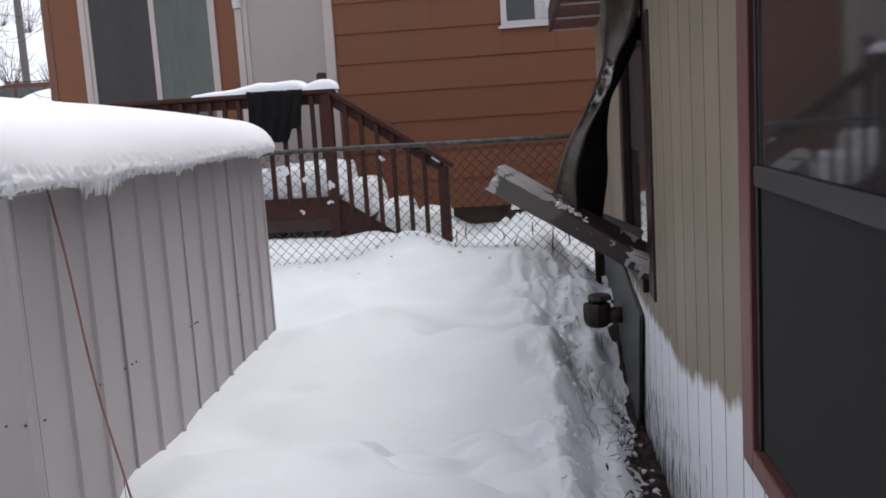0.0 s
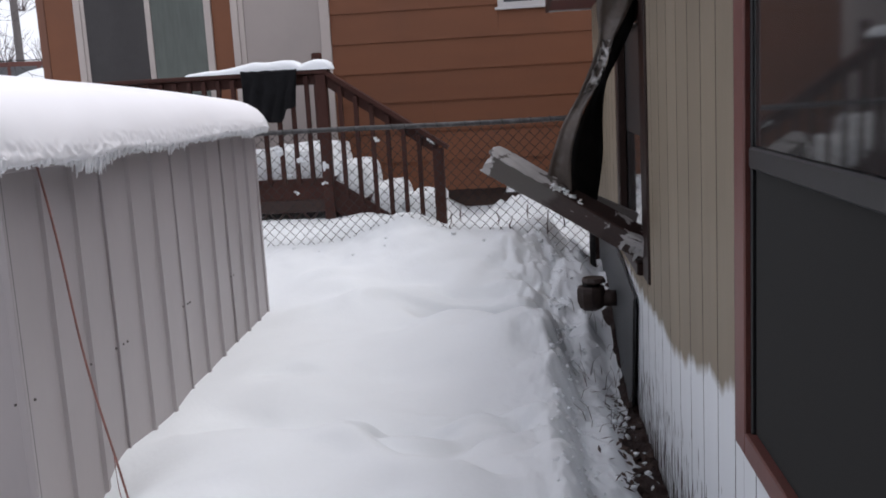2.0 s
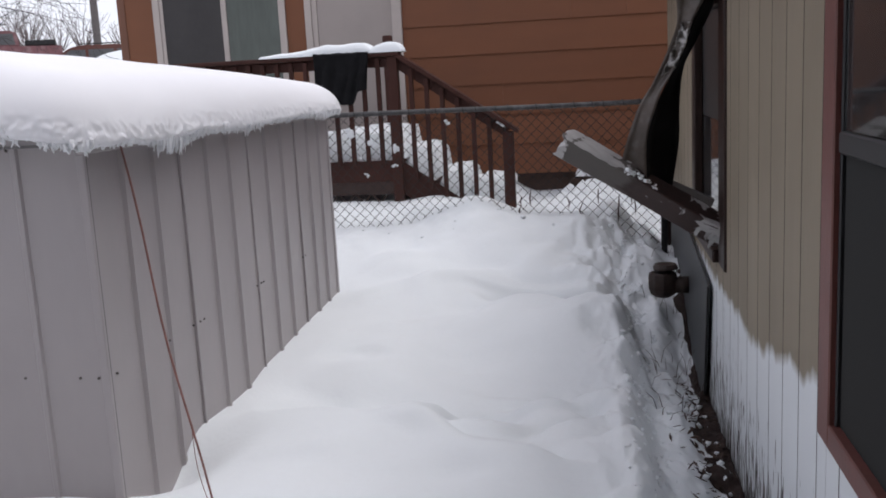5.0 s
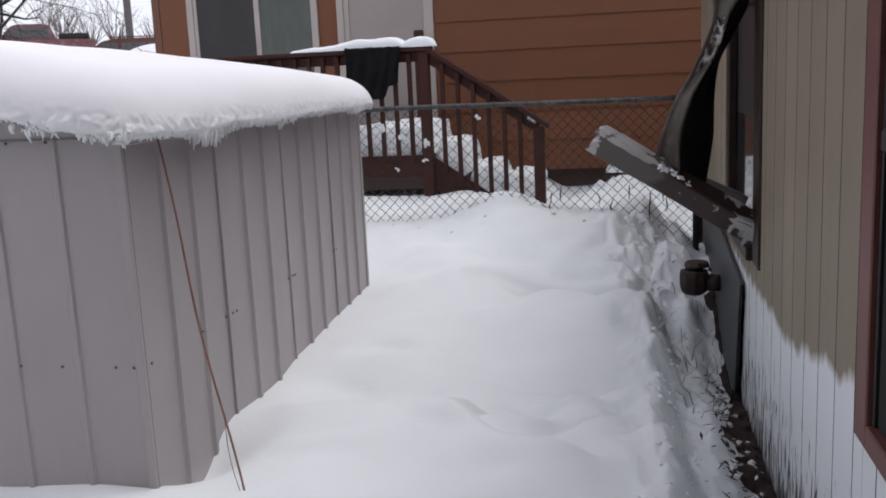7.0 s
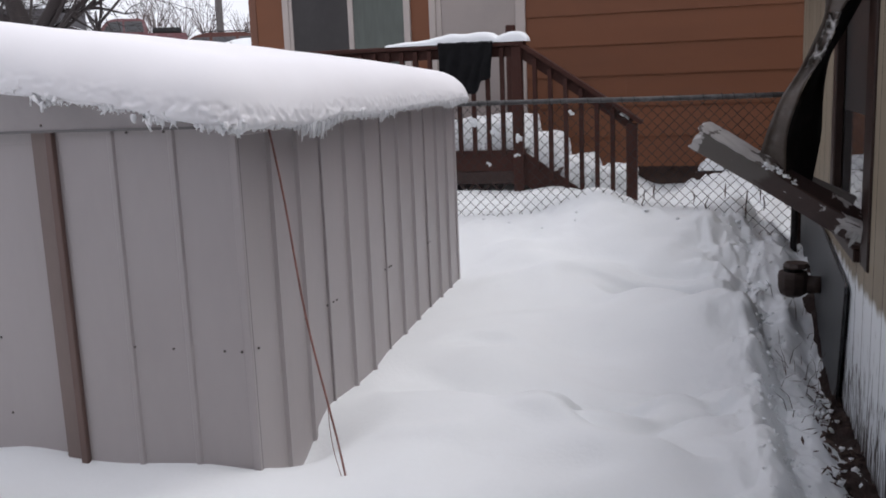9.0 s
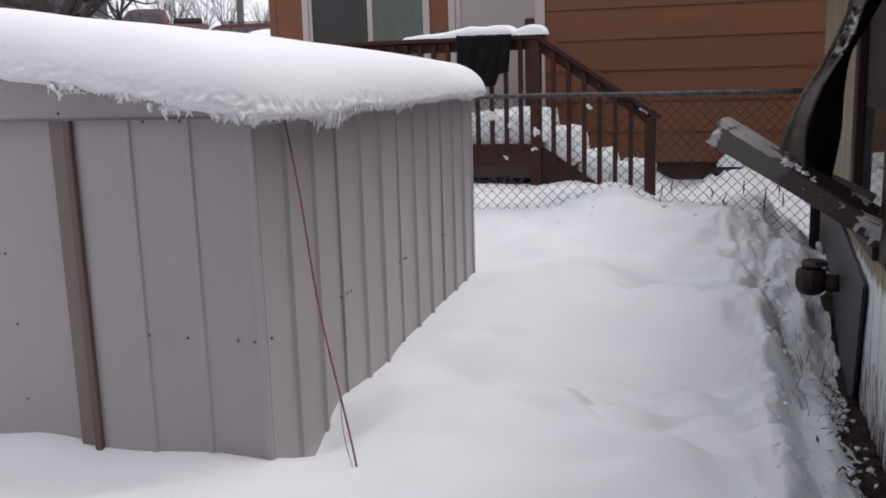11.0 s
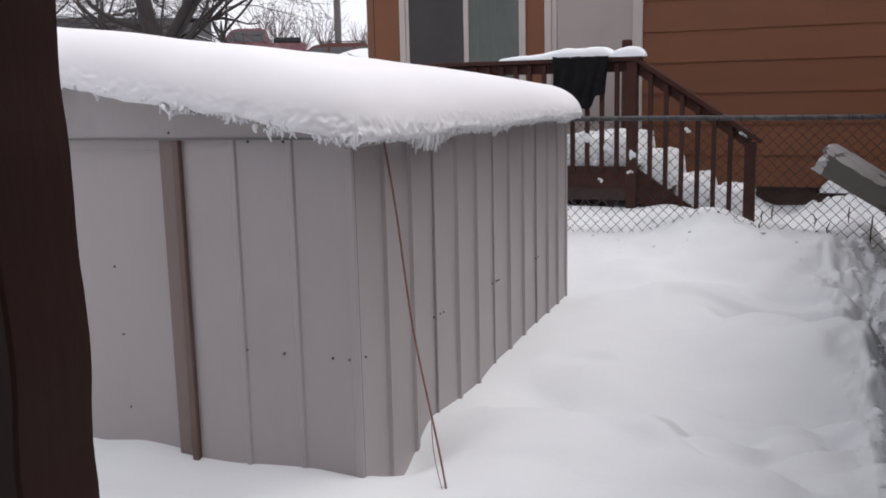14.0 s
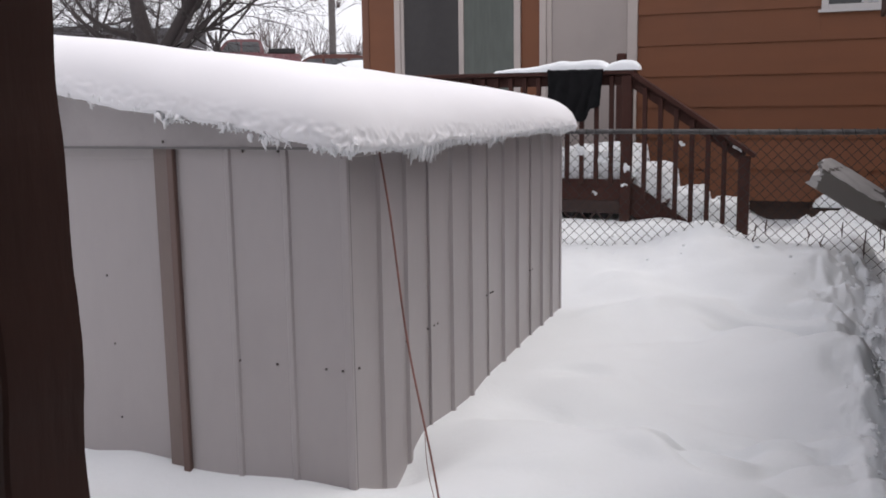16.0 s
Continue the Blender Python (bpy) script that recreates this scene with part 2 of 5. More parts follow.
M["tan"] = wall_paint()


def peeled_board():
    """Brown board paint, weathered grey at the free end and flaked off to pale primer on the top and at both ends."""
    m = mat("peeling_board", (0.034, 0.017, 0.014), 0.5, var=0.25, scale=8, bump=0.3)
    t, n, l, p = links_of(m)
    base = p.inputs["Base Color"].links[0].from_socket
    co = n.new("ShaderNodeTexCoord")
    sp = n.new("ShaderNodeSeparateXYZ")
    l.new(co.outputs["Object"], sp.inputs[0])

    def ramp(v, a, b, c=0.0, d=1.0):
        r = n.new("ShaderNodeMapRange")
        r.interpolation_type = "SMOOTHSTEP"
        for i, k in enumerate((a, b, c, d)):
            r.inputs[i + 1].default_value = k
        l.new(v, r.inputs[0])
        return r.outputs[0]

    def op(kind, a, b):
        k = n.new("ShaderNodeMath")
        k.operation = kind
        for i, v in enumerate((a, b)):
            if isinstance(v, (int, float)):
                k.inputs[i].default_value = v
            else:
                l.new(v, k.inputs[i])
        return k.outputs[0]

    def noise_of(scale, stretch):
        mp = n.new("ShaderNodeMapping")
        mp.inputs["Scale"].default_value = stretch
        l.new(co.outputs["Object"], mp.inputs[0])
        k = n.new("ShaderNodeTexNoise")
        k.inputs["Scale"].default_value, k.inputs["Detail"].default_value = scale, 7
        k.inputs["Distortion"].default_value = 0.6
        l.new(mp.outputs[0], k.inputs[0])
        return k.outputs[0]

    flakes, grain = noise_of(13, (0.6, 1, 1)), noise_of(40, (0.3, 1, 1))
    grey = n.new("ShaderNodeMixRGB")
    grey.inputs[2].default_value = (0.098, 0.086, 0.078, 1)
    l.new(ramp(op("ADD", sp.outputs["X"], op("MULTIPLY", op("SUBTRACT", flakes, 0.5), 0.35)), -0.06, -0.16), grey.inputs[0])
    l.new(base, grey.inputs[1])
    top = op("MULTIPLY", ramp(sp.outputs["Z"], 0.050, 0.060), ramp(sp.outputs["X"], -0.01, -0.15, 0.0, 0.25))
    left = ramp(sp.outputs["X"], -0.385, -0.475, 0.0, 0.22)
    right = ramp(sp.outputs["X"], 0.22, 0.36, 0.0, 0.16)
    amount = op("ADD", op("MAXIMUM", op("MAXIMUM", top, left), right), op("ADD", flakes, op("MULTIPLY", op("SUBTRACT", grain, 0.5), 0.16)))
    bare = n.new("ShaderNodeMixRGB")
    l.new(ramp(amount, 0.655, 0.685), bare.inputs[0])
    l.new(grey.outputs[0], bare.inputs[1])
    pale = n.new("ShaderNodeMixRGB")
    pale.inputs[1].default_value, pale.inputs[2].default_value = (0.30, 0.285, 0.28, 1), (0.56, 0.55, 0.545, 1)
    l.new(grain, pale.inputs[0])
    l.new(pale.outputs[0], bare.inputs[2])
    l.new(bare.outputs[0], p.inputs["Base Color"])
    return m


M["peel"] = peeled_board()
M["primer"] = mat("pale_flaked_primer", (0.40, 0.40, 0.395), 0.6, var=0.15, scale=12, bump=0.4, stain=(0.12, 0.1, 0.09), stain_amount=0.9, stain_scale=11)


# ---- building blocks ----
def box(bm, lo, hi, bevel=0.0):
    vs = [bm.verts.new((x, y, z)) for x in (lo[0], hi[0]) for y in (lo[1], hi[1]) for z in (lo[2], hi[2])]
    fs = [bm.faces.new([vs[i] for i in q]) for q in
          ((0, 1, 3, 2), (4, 6, 7, 5), (0, 4, 5, 1), (2, 3, 7, 6), (0, 2, 6, 4), (1, 5, 7, 3))]
    if bevel:
        es = list({e for f in fs for e in f.edges})
        bmesh.ops.bevel(bm, geom=es, offset=bevel, segments=1, affect="EDGES")
    return vs


def cube(lo, hi, bevel=0.0):
    bm = bmesh.new()
    box(bm, lo, hi, bevel)
    return bm


def tube(bm, pts, radii, sides=8, caps=True):
    """A tube along points with a radius at each."""
    pts = [Vector(p) for p in pts]
    rings = []
    for i, p in enumerate(pts):
        d = (pts[min(i + 1, len(pts) - 1)] - pts[max(i - 1, 0)]).normalized()
        u = d.cross(Vector((0.13, 0.31, 1)) if abs(d.z) < 0.95 else Vector((1, 0.1, 0))).normalized()
        v = d.cross(u)
        r = radii[i] if isinstance(radii, (list, tuple)) else radii
        rings.append([bm.verts.new(p + (u * math.cos(a) + v * math.sin(a)) * r) for a in
                      [2 * math.pi * k / sides for k in range(sides)]])
    for a, b in zip(rings, rings[1:]):
        for k in range(sides):
            bm.faces.new((a[k], a[(k + 1) % sides], b[(k + 1) % sides], b[k]))
    if caps:
        bm.faces.new(rings[0][::-1])
        bm.faces.new(rings[-1])


def mesh_of(name, bm, material, smooth=False):
    bmesh.ops.recalc_face_normals(bm, faces=bm.faces)
    me = bpy.data.meshes.new(name)
    bm.to_mesh(me)
    bm.free()
    me.materials.append(material)
    if smooth:
        me.polygons.foreach_set("use_smooth", [True] * len(me.polygons))
    return me


def part(name, bm, material, parent=None, label="", smooth=False):
    ob = new(name, mesh_of(name, bm, material, smooth))
    ob.parent = parent
    return tagged(ob, label)


def thing(name, label, category, at=(0, 0, 0), group="", kind=""):
    ob = new(name)
    ob.location = at
    ob.empty_display_size = 0.1
    return tagged(ob, label, category, group, kind)


def grid_mesh(name, X, Y, Z, material, smooth=True):
    ny, nx = Z.shape
    co = np.stack([X, Y, Z], -1).reshape(-1, 3)
    i = np.arange(nx * ny).reshape(ny, nx)
    f = np.stack([i[:-1, :-1], i[:-1, 1:], i[1:, 1:], i[1:, :-1]], -1).reshape(-1, 4)
    me = bpy.data.meshes.new(name)
    me.from_pydata(co.tolist(), [], f.tolist())
    me.materials.append(material)
    if smooth:
        me.polygons.foreach_set("use_smooth", [True] * len(me.polygons))
    return me


TABLES = {}


def waves(x, y, scale, seed, octaves=4):
    """Smooth value noise on arrays, about -1 to 1."""
    if seed not in TABLES:
        TABLES[seed] = np.random.RandomState(seed).rand(256, 256) * 2 - 1
    tab = TABLES[seed]
    out, amp = 0, 1.0
    for _ in range(octaves):
        u, v = x / scale + 37.3, y / scale + 11.7
        i, j = np.floor(u).astype(int), np.floor(v).astype(int)
        fu, fv = u - i, v - j
        fu, fv = fu * fu * (3 - 2 * fu), fv * fv * (3 - 2 * fv)
        a, b = tab[i % 256, j % 256], tab[(i + 1) % 256, j % 256]
        c, d = tab[i % 256, (j + 1) % 256], tab[(i + 1) % 256, (j + 1) % 256]
        out = out + amp * ((a * (1 - fu) + b * fu) * (1 - fv) + (c * (1 - fu) + d * fu) * fv)
        scale, amp = scale / 2.1, amp * 0.5
    return out


ICO = [Vector(v).normalized() for v in ((0, 1, 1.6), (0, -1, 1.6), (0, 1, -1.6), (0, -1, -1.6), (1, 1.6, 0), (-1, 1.6, 0), (1, -1.6, 0),
                                        (-1, -1.6, 0), (1.6, 0, 1), (-1.6, 0, 1), (1.6, 0, -1), (-1.6, 0, -1))]
ICO_FACES = [(0, 1, 8), (0, 8, 4), (0, 4, 5), (0, 5, 9), (0, 9, 1), (1, 6, 8), (8, 6, 10), (8, 10, 4), (4, 10, 2), (4, 2, 5), (5, 2, 11),
             (5, 11, 9), (9, 11, 7), (9, 7, 1), (1, 7, 6), (3, 6, 7), (3, 7, 11), (3, 11, 2), (3, 2, 10), (3, 10, 6)]


def crumbs(name, spots, material, owner=None, label="", seed=1, rough=0.55, smooth=False):
    """Many ragged lumps, each (place, radius), in one mesh."""
    rng = random.Random(seed)
    verts, faces = [], []
    for p, r in spots:
        n = len(verts)
        for v in ICO:
            k = r * (1 + rng.uniform(-rough, rough))
            verts.append((p[0] + v.x * k, p[1] + v.y * k, p[2] + v.z * k * 0.85))
        faces += [tuple(n + i for i in f) for f in ICO_FACES]
    me = bpy.data.meshes.new(name)
    me.from_pydata(verts, [], faces)
    me.materials.append(material)
    if smooth:
        me.polygons.foreach_set("use_smooth", [True] * len(me.polygons))
    ob = new(name, me)
    ob.parent = owner
    return tagged(ob, label, kind="stuff")


def step(a, b, x):
    t = np.clip((x - a) / (b - a), 0, 1)
    return t * t * (3 - 2 * t)


# ---- plan ----
SHED_X, SHED_Y0, SHED_Y1, SHED_L = -1.93, 3.12, 6.17, -4.87
RIDGE_X, EAVE_Z, RIVET_Z = -3.40, 1.765, 0.944
WALL_X, WALL_END = 0.454, 8.15
HOUSE_Y = 10.0
FENCE_Y, RAIL_Z = 7.3, 1.73
DECK_Y = 8.2


# ---- ground: one sheet of snow ----
def snow_height(x, y):
    z = 0.47 + 0.06 * step(3.6, 6.2, y) + 0.33 * step(6.1, 7.5, y) + 0.07 * step(7.6, 8.6, y) - 0.13 * step(-1.1, -0.75, x) * step(8.3, 9.0, y) * step(11, 10, y)
    z = z + 0.10 * np.exp(-((x + 0.95) / 0.55) ** 2 - ((y - 7.1) / 0.7) ** 2)
    z = z - 0.13 * step(-0.35, 0.3, x) * np.exp(-((y - 7.2) / 1.0) ** 2)
    near = np.exp(-((y - 5.0) / 6.0) ** 4)
    # drifted swells along the passage
    z = z + near * (0.15 * waves(x * 0.7 + 0.25 * y, y, 0.85, 3, 2) * (0.25 + 0.75 * step(2.9, 4.3, y)) + 0.055 * waves(x * 0.8 - 0.3 * y, y, 0.46, 5, 2)) * (1 - 0.78 * np.exp(-((x + 1.95) / 0.40) ** 2))
    # crescent drift ridges with a soft lee
    w1, w2 = waves(x * 0.55 + 0.12 * y, y + 0.2 * x, 0.62, 15, 2), waves(x * 0.7 - 0.2 * y, y, 0.5, 16, 2)
    keep = near * step(3.0, 3.9, y) * step(7.0, 6.3, y) * (1 - np.exp(-((x + 1.95) / 0.40) ** 2))
    z = z + keep * (0.08 * np.exp(-np.where(w1 > 0, w1 / 0.16, w1 / 0.5) ** 2) * step(-0.6, 0.5, w2) - 0.07 * np.exp(-((w2 - 0.55) / 0.25) ** 2))
    # the snow lies lower before the shed's door
    z = z - 0.042 * step(-2.05, -2.9, x) * np.exp(-((y - 2.95) / 0.7) ** 2)
    # hollow at the foot of the shed's side
    z = z - 0.16 * np.exp(-((x + 1.93) / 0.20) ** 2 - ((y - 3.46) / 0.22) ** 2)
    # thawed trench along the tan house, with a crumbled lip
    lip = -0.025 + 0.035 * waves(x * 0.4, y, 0.55, 9, 3) + 0.022 * waves(x, y, 0.16, 10, 2)
    t = step(lip - 0.04, lip + 0.17, x) * step(9.2, 8.2, y) * step(-6, -3, y)
    floor = 0.10 + 0.46 * step(5.7, 7.1, y) + 0.12 * step(0.38, 0.2, x)
    crumb = np.exp(-((x - lip + 0.0) / 0.2) ** 2) * near * step(9.0, 8.0, y)
    z = z * (1 - t) + (floor + 0.035 * waves(x, y, 0.14, 12, 3)) * t + 4 * t * (1 - t) * 0.03 * waves(x, y, 0.12, 14, 3)
    z = z + crumb * (0.030 * waves(x, y, 0.19, 21, 3) + 0.014 * waves(x, y, 0.065, 22, 3))
    face = 4 * t * (1 - t) * near
    z = z + face * (0.022 * waves(x * 1.5, y, 0.13, 24, 3) + 0.016 * np.abs(waves(x, y, 0.05, 25, 2)))
    # boot holes beside the lip
    for fx, fy in ((-0.30, 3.55), (-0.12, 4.05), (-0.34, 4.55), (-0.15, 5.15), (-0.32, 5.8), (-0.1, 6.3), (-0.3, 6.75)):
        z = z - 0.035 * np.exp(-((x - fx + 0.3 * (y - fy)) / 0.08) ** 2 - ((y - fy) / 0.11) ** 2)
    churn = np.exp(-((y - 6.9) / 0.55) ** 2) * step(-0.6, -0.1, x) * (1 - t)
    z = z + churn * 0.06 * waves(x, y, 0.16, 31, 3)
    z = z + np.exp(-((y - 7.35) / 0.5) ** 2) * near * 0.035 * waves(x, y, 0.25, 33, 3)
    # yard and hillside behind, rising away
    z = z + 0.176 * np.clip(y - 25, 0, 30) + 0.26 * np.clip(y - 55, 0, 140) + 0.8 * waves(x, y, 19, 41, 3) * step(45, 80, y)
    return z


def axis(lo, hi, fine, far, growth=1.16):
    a = list(np.arange(lo, hi + 1e-6, fine))
    s, p, q = fine, a[0], a[-1]
    left, right = [], []
    while p > -far or q < far:
        s *= growth
        p, q = p - s, q + s
        left.append(max(p, -far)), right.append(min(q, far))
        if s > 40:
            s = 40
    return np.array(sorted(set(left)) + a + sorted(set(right)))


gx, gy = axis(-2.6, 0.52, 0.022, 900), axis(2.2, 8.3, 0.018, 900)
gx = np.unique(np.concatenate([gx, np.arange(-0.36, 0.45, 0.0095)]).round(4))
GX, GY = np.meshgrid(gx, gy)
ground = new("ground", grid_mesh("ground", GX, GY, snow_height(GX, GY), M["snow"]))
tagged(ground, "deep white drifted snow over the yard", "snow", kind="structure")


# ---- metal shed ----
shed = thing("shed", "light grey ribbed steel garden shed under deep snow", "shed", (0, 0, 0))
RIB = 0.2585


def ribbed_panel(a, b, z0, z1, ribs, out=0.016):
    """Sheet steel panel along a line from 0 to (b - a), with vertical ribs; its face looks to -y."""
    bm = bmesh.new()
    prof = [(a, 0.0)]
    for r in ribs:
        prof += [(r - 0.017, 0.0), (r - 0.009, -out), (r + 0.009, -out), (r + 0.017, 0.0)]
    prof += [(b, 0.0)]
    prof += [(x, y + 0.004) for x, y in reversed(prof)]
    low = [bm.verts.new((x, y, z0)) for x, y in prof]
    top = [bm.verts.new((x, y, z1)) for x, y in prof]
    for i in range(len(prof)):
        j = (i + 1) % len(prof)
        bm.faces.new((low[i], low[j], top[j], top[i]))
    return bm


def turn_to_side(bm, x):
    """Turns a panel built to face -y so that it faces +x."""
    bmesh.ops.transform(bm, matrix=Matrix.Translation((x, 0, 0)) @ Matrix.Rotation(radians(90), 4, "Z"), verts=bm.verts)


seams = [3.128, 3.888, 4.689, 5.475, 6.17]
for i in range(4):
    a, b = seams[i], seams[i + 1]
    n = 3
    bm = ribbed_panel(a - (0 if i == 0 else 0.012), b - 0.004, 0.05, EAVE_Z + 0.02, [a + (b - a) * (k + 1) / n for k in range(n - 1)])
    for v in bm.verts:
        v.co.y -= 0.003 * (i % 2)
    turn_to_side(bm, SHED_X)
    part("side_panel", bm, M["steel"], shed)
for s in seams[1:-1]:
    bm = cube((SHED_X + 0.000, s - 0.013, 0.05), (SHED_X + 0.013, s - 0.004, EAVE_Z), 0.002)
    part("seam_rib", bm, M["steel"], shed)
    part("seam_gap", cube((SHED_X + 0.0, s - 0.004, 0.05), (SHED_X + 0.0055, s + 0.002, EAVE_Z)), M["steel_line"], shed, "panel overlap with its shadow line in the colour")
bm = cube((SHED_X - 0.022, SHED_Y0 - 0.012, 0.05), (SHED_X + 0.010, SHED_Y0 + 0.006, EAVE_Z), 0.003)
part("corner_trim", bm, M["steel"], shed)
part("seam_gap", cube((SHED_X + 0.004, SHED_Y0 + 0.006, 0.05), (SHED_X + 0.0085, SHED_Y0 + 0.011, EAVE_Z)), M["steel_line"], shed)
bm = cube((SHED_X - 0.012, SHED_Y1 - 0.02, 0.05), (SHED_X + 0.012, SHED_Y1 + 0.012, EAVE_Z), 0.003)
part("corner_trim", bm, M["steel"], shed)
# front: panel beside the door, header with sloping top, doors set back
bm = ribbed_panel(-2.70, SHED_X - 0.02, 0.05, 1.81, [-2.454, -2.193], 0.009)
for v in bm.verts:
    v.co.y += SHED_Y0
part("front_panel", bm, M["steel"], shed)
bm = cube((-2.735, SHED_Y0 - 0.022, 0.05), (-2.70, SHED_Y0 + 0.05, 1.803), 0.004)
part("door_jamb", bm, M["jamb"], shed, "dark brown steel door jamb")
bm = cube((-2.815, SHED_Y0 + 0.0, 0.05), (-2.7355, SHED_Y0 + 0.04, 1.803), 0.004)
part("door_edge", bm, M["door_edge"], shed, "brown door edge channel")
part("door", cube((-3.36, SHED_Y0 + 0.03, 0.08), (-2.8155, SHED_Y0 + 0.05, 1.79), 0.003), M["steel"], shed, "sliding steel door")
part("door", cube((-3.98, SHED_Y0 + 0.03, 0.08), (-3.365, SHED_Y0 + 0.05, 1.79), 0.003), M["steel"], shed, "sliding steel door")
part("door_rail", cube((-3.36, SHED_Y0 + 0.020, 1.752), (-2.82, SHED_Y0 + 0.0295, 1.80), 0.002), M["steel"], shed)
bm = ribbed_panel(SHED_L, -3.985, 0.05, 1.81, [-4.6, -4.3], 0.009)
for v in bm.verts:
    v.co.y += SHED_Y0
part("front_panel", bm, M["steel"], shed)
bm = bmesh.new()
y0, y1 = SHED_Y0 - 0.030, SHED_Y0 - 0.006
outline = [(SHED_X - 0.01, 1.80), (SHED_X - 0.01, 1.83), (RIDGE_X, 2.10), (SHED_L, 1.83), (SHED_L, 1.80)]
f = bm.faces.new([bm.verts.new((x, y0, z)) for x, z in outline])
r = bmesh.ops.extrude_face_region(bm, geom=[f])
for v in [g for g in r["geom"] if isinstance(g, bmesh.types.BMVert)]:
    v.co.y = y1
part("header", bm, M["header"], shed, "plain grey gable header")
# thin strip painted as the shadow line along the header's lower edge
part("header_lip", cube((SHED_L, SHED_Y0 - 0.034, 1.796), (SHED_X - 0.012, SHED_Y0 - 0.0305, 1.806)), M["steel_line"], shed)
part("eave_trim", cube((SHED_X - 0.01, SHED_Y0 - 0.02, EAVE_Z), (SHED_X + 0.018, SHED_Y1 + 0.02, EAVE_Z + 0.045), 0.004), M["steel"], shed)
for sx, nm in ((SHED_X + 0.06, "roof_sheet"), (SHED_L - 0.06, "roof_sheet")):
    bm = bmesh.new()
    za = 1.815
    vs = [bm.verts.new(p) for p in ((sx, SHED_Y0 - 0.06, za), (sx, SHED_Y1 + 0.06, za), (RIDGE_X, SHED_Y1 + 0.06, 2.11), (RIDGE_X, SHED_Y0 - 0.06, 2.11))]
    bm.faces.new(vs)
    bmesh.ops.solidify(bm, geom=bm.faces[:], thickness=0.008)
    part(nm, bm, M["steel"], shed)
part("back_wall", cube((SHED_L, SHED_Y1 - 0.01, 0.05), (SHED_X - 0.012, SHED_Y1 + 0.01, 1.81)), M["steel"], shed)
part("far_wall", cube((SHED_L - 0.01, SHED_Y0 + 0.01, 0.05), (SHED_L + 0.002, SHED_Y1 - 0.012, 1.81)), M["steel"], shed)
bm = bmesh.new()
bmesh.ops.create_uvsphere(bm, u_segments=8, v_segments=5, radius=0.0056)
rv = mesh_of("rivet", bm, M["rivet"], True)
spots = [(x, SHED_Y0 - 0.004, RIVET_Z) for x in (-2.437, -2.263, -2.041, -1.968)]
spots += [(x, SHED_Y0 - 0.004, 1.788) for x in (-2.38, -2.22)] + [(x, SHED_Y0 - 0.032, 1.825) for x in (-2.735, -2.05)]
spots += [(SHED_X + 0.004, y, RIVET_Z) for y in (3.176, 3.62, 3.86, 3.932, 3.975, 4.66, 4.731, 4.765, 5.46, 5.51)]
spots += [(x, SHED_Y0 + 0.029, z) for x, z in ((-3.12, 1.25), (-3.10, 0.95), (-3.09, 0.62))]
for s in spots:
    o = new("rivet", rv)
    o.location, o.parent = s, shed


# ---- snow on the shed roof ----
SX0, SX1, SY0, SY1 = -5.0, -1.805, 2.985, 6.32


def snow_underside(x):
    return 2.074 - 0.167 * np.abs(x - RIDGE_X)


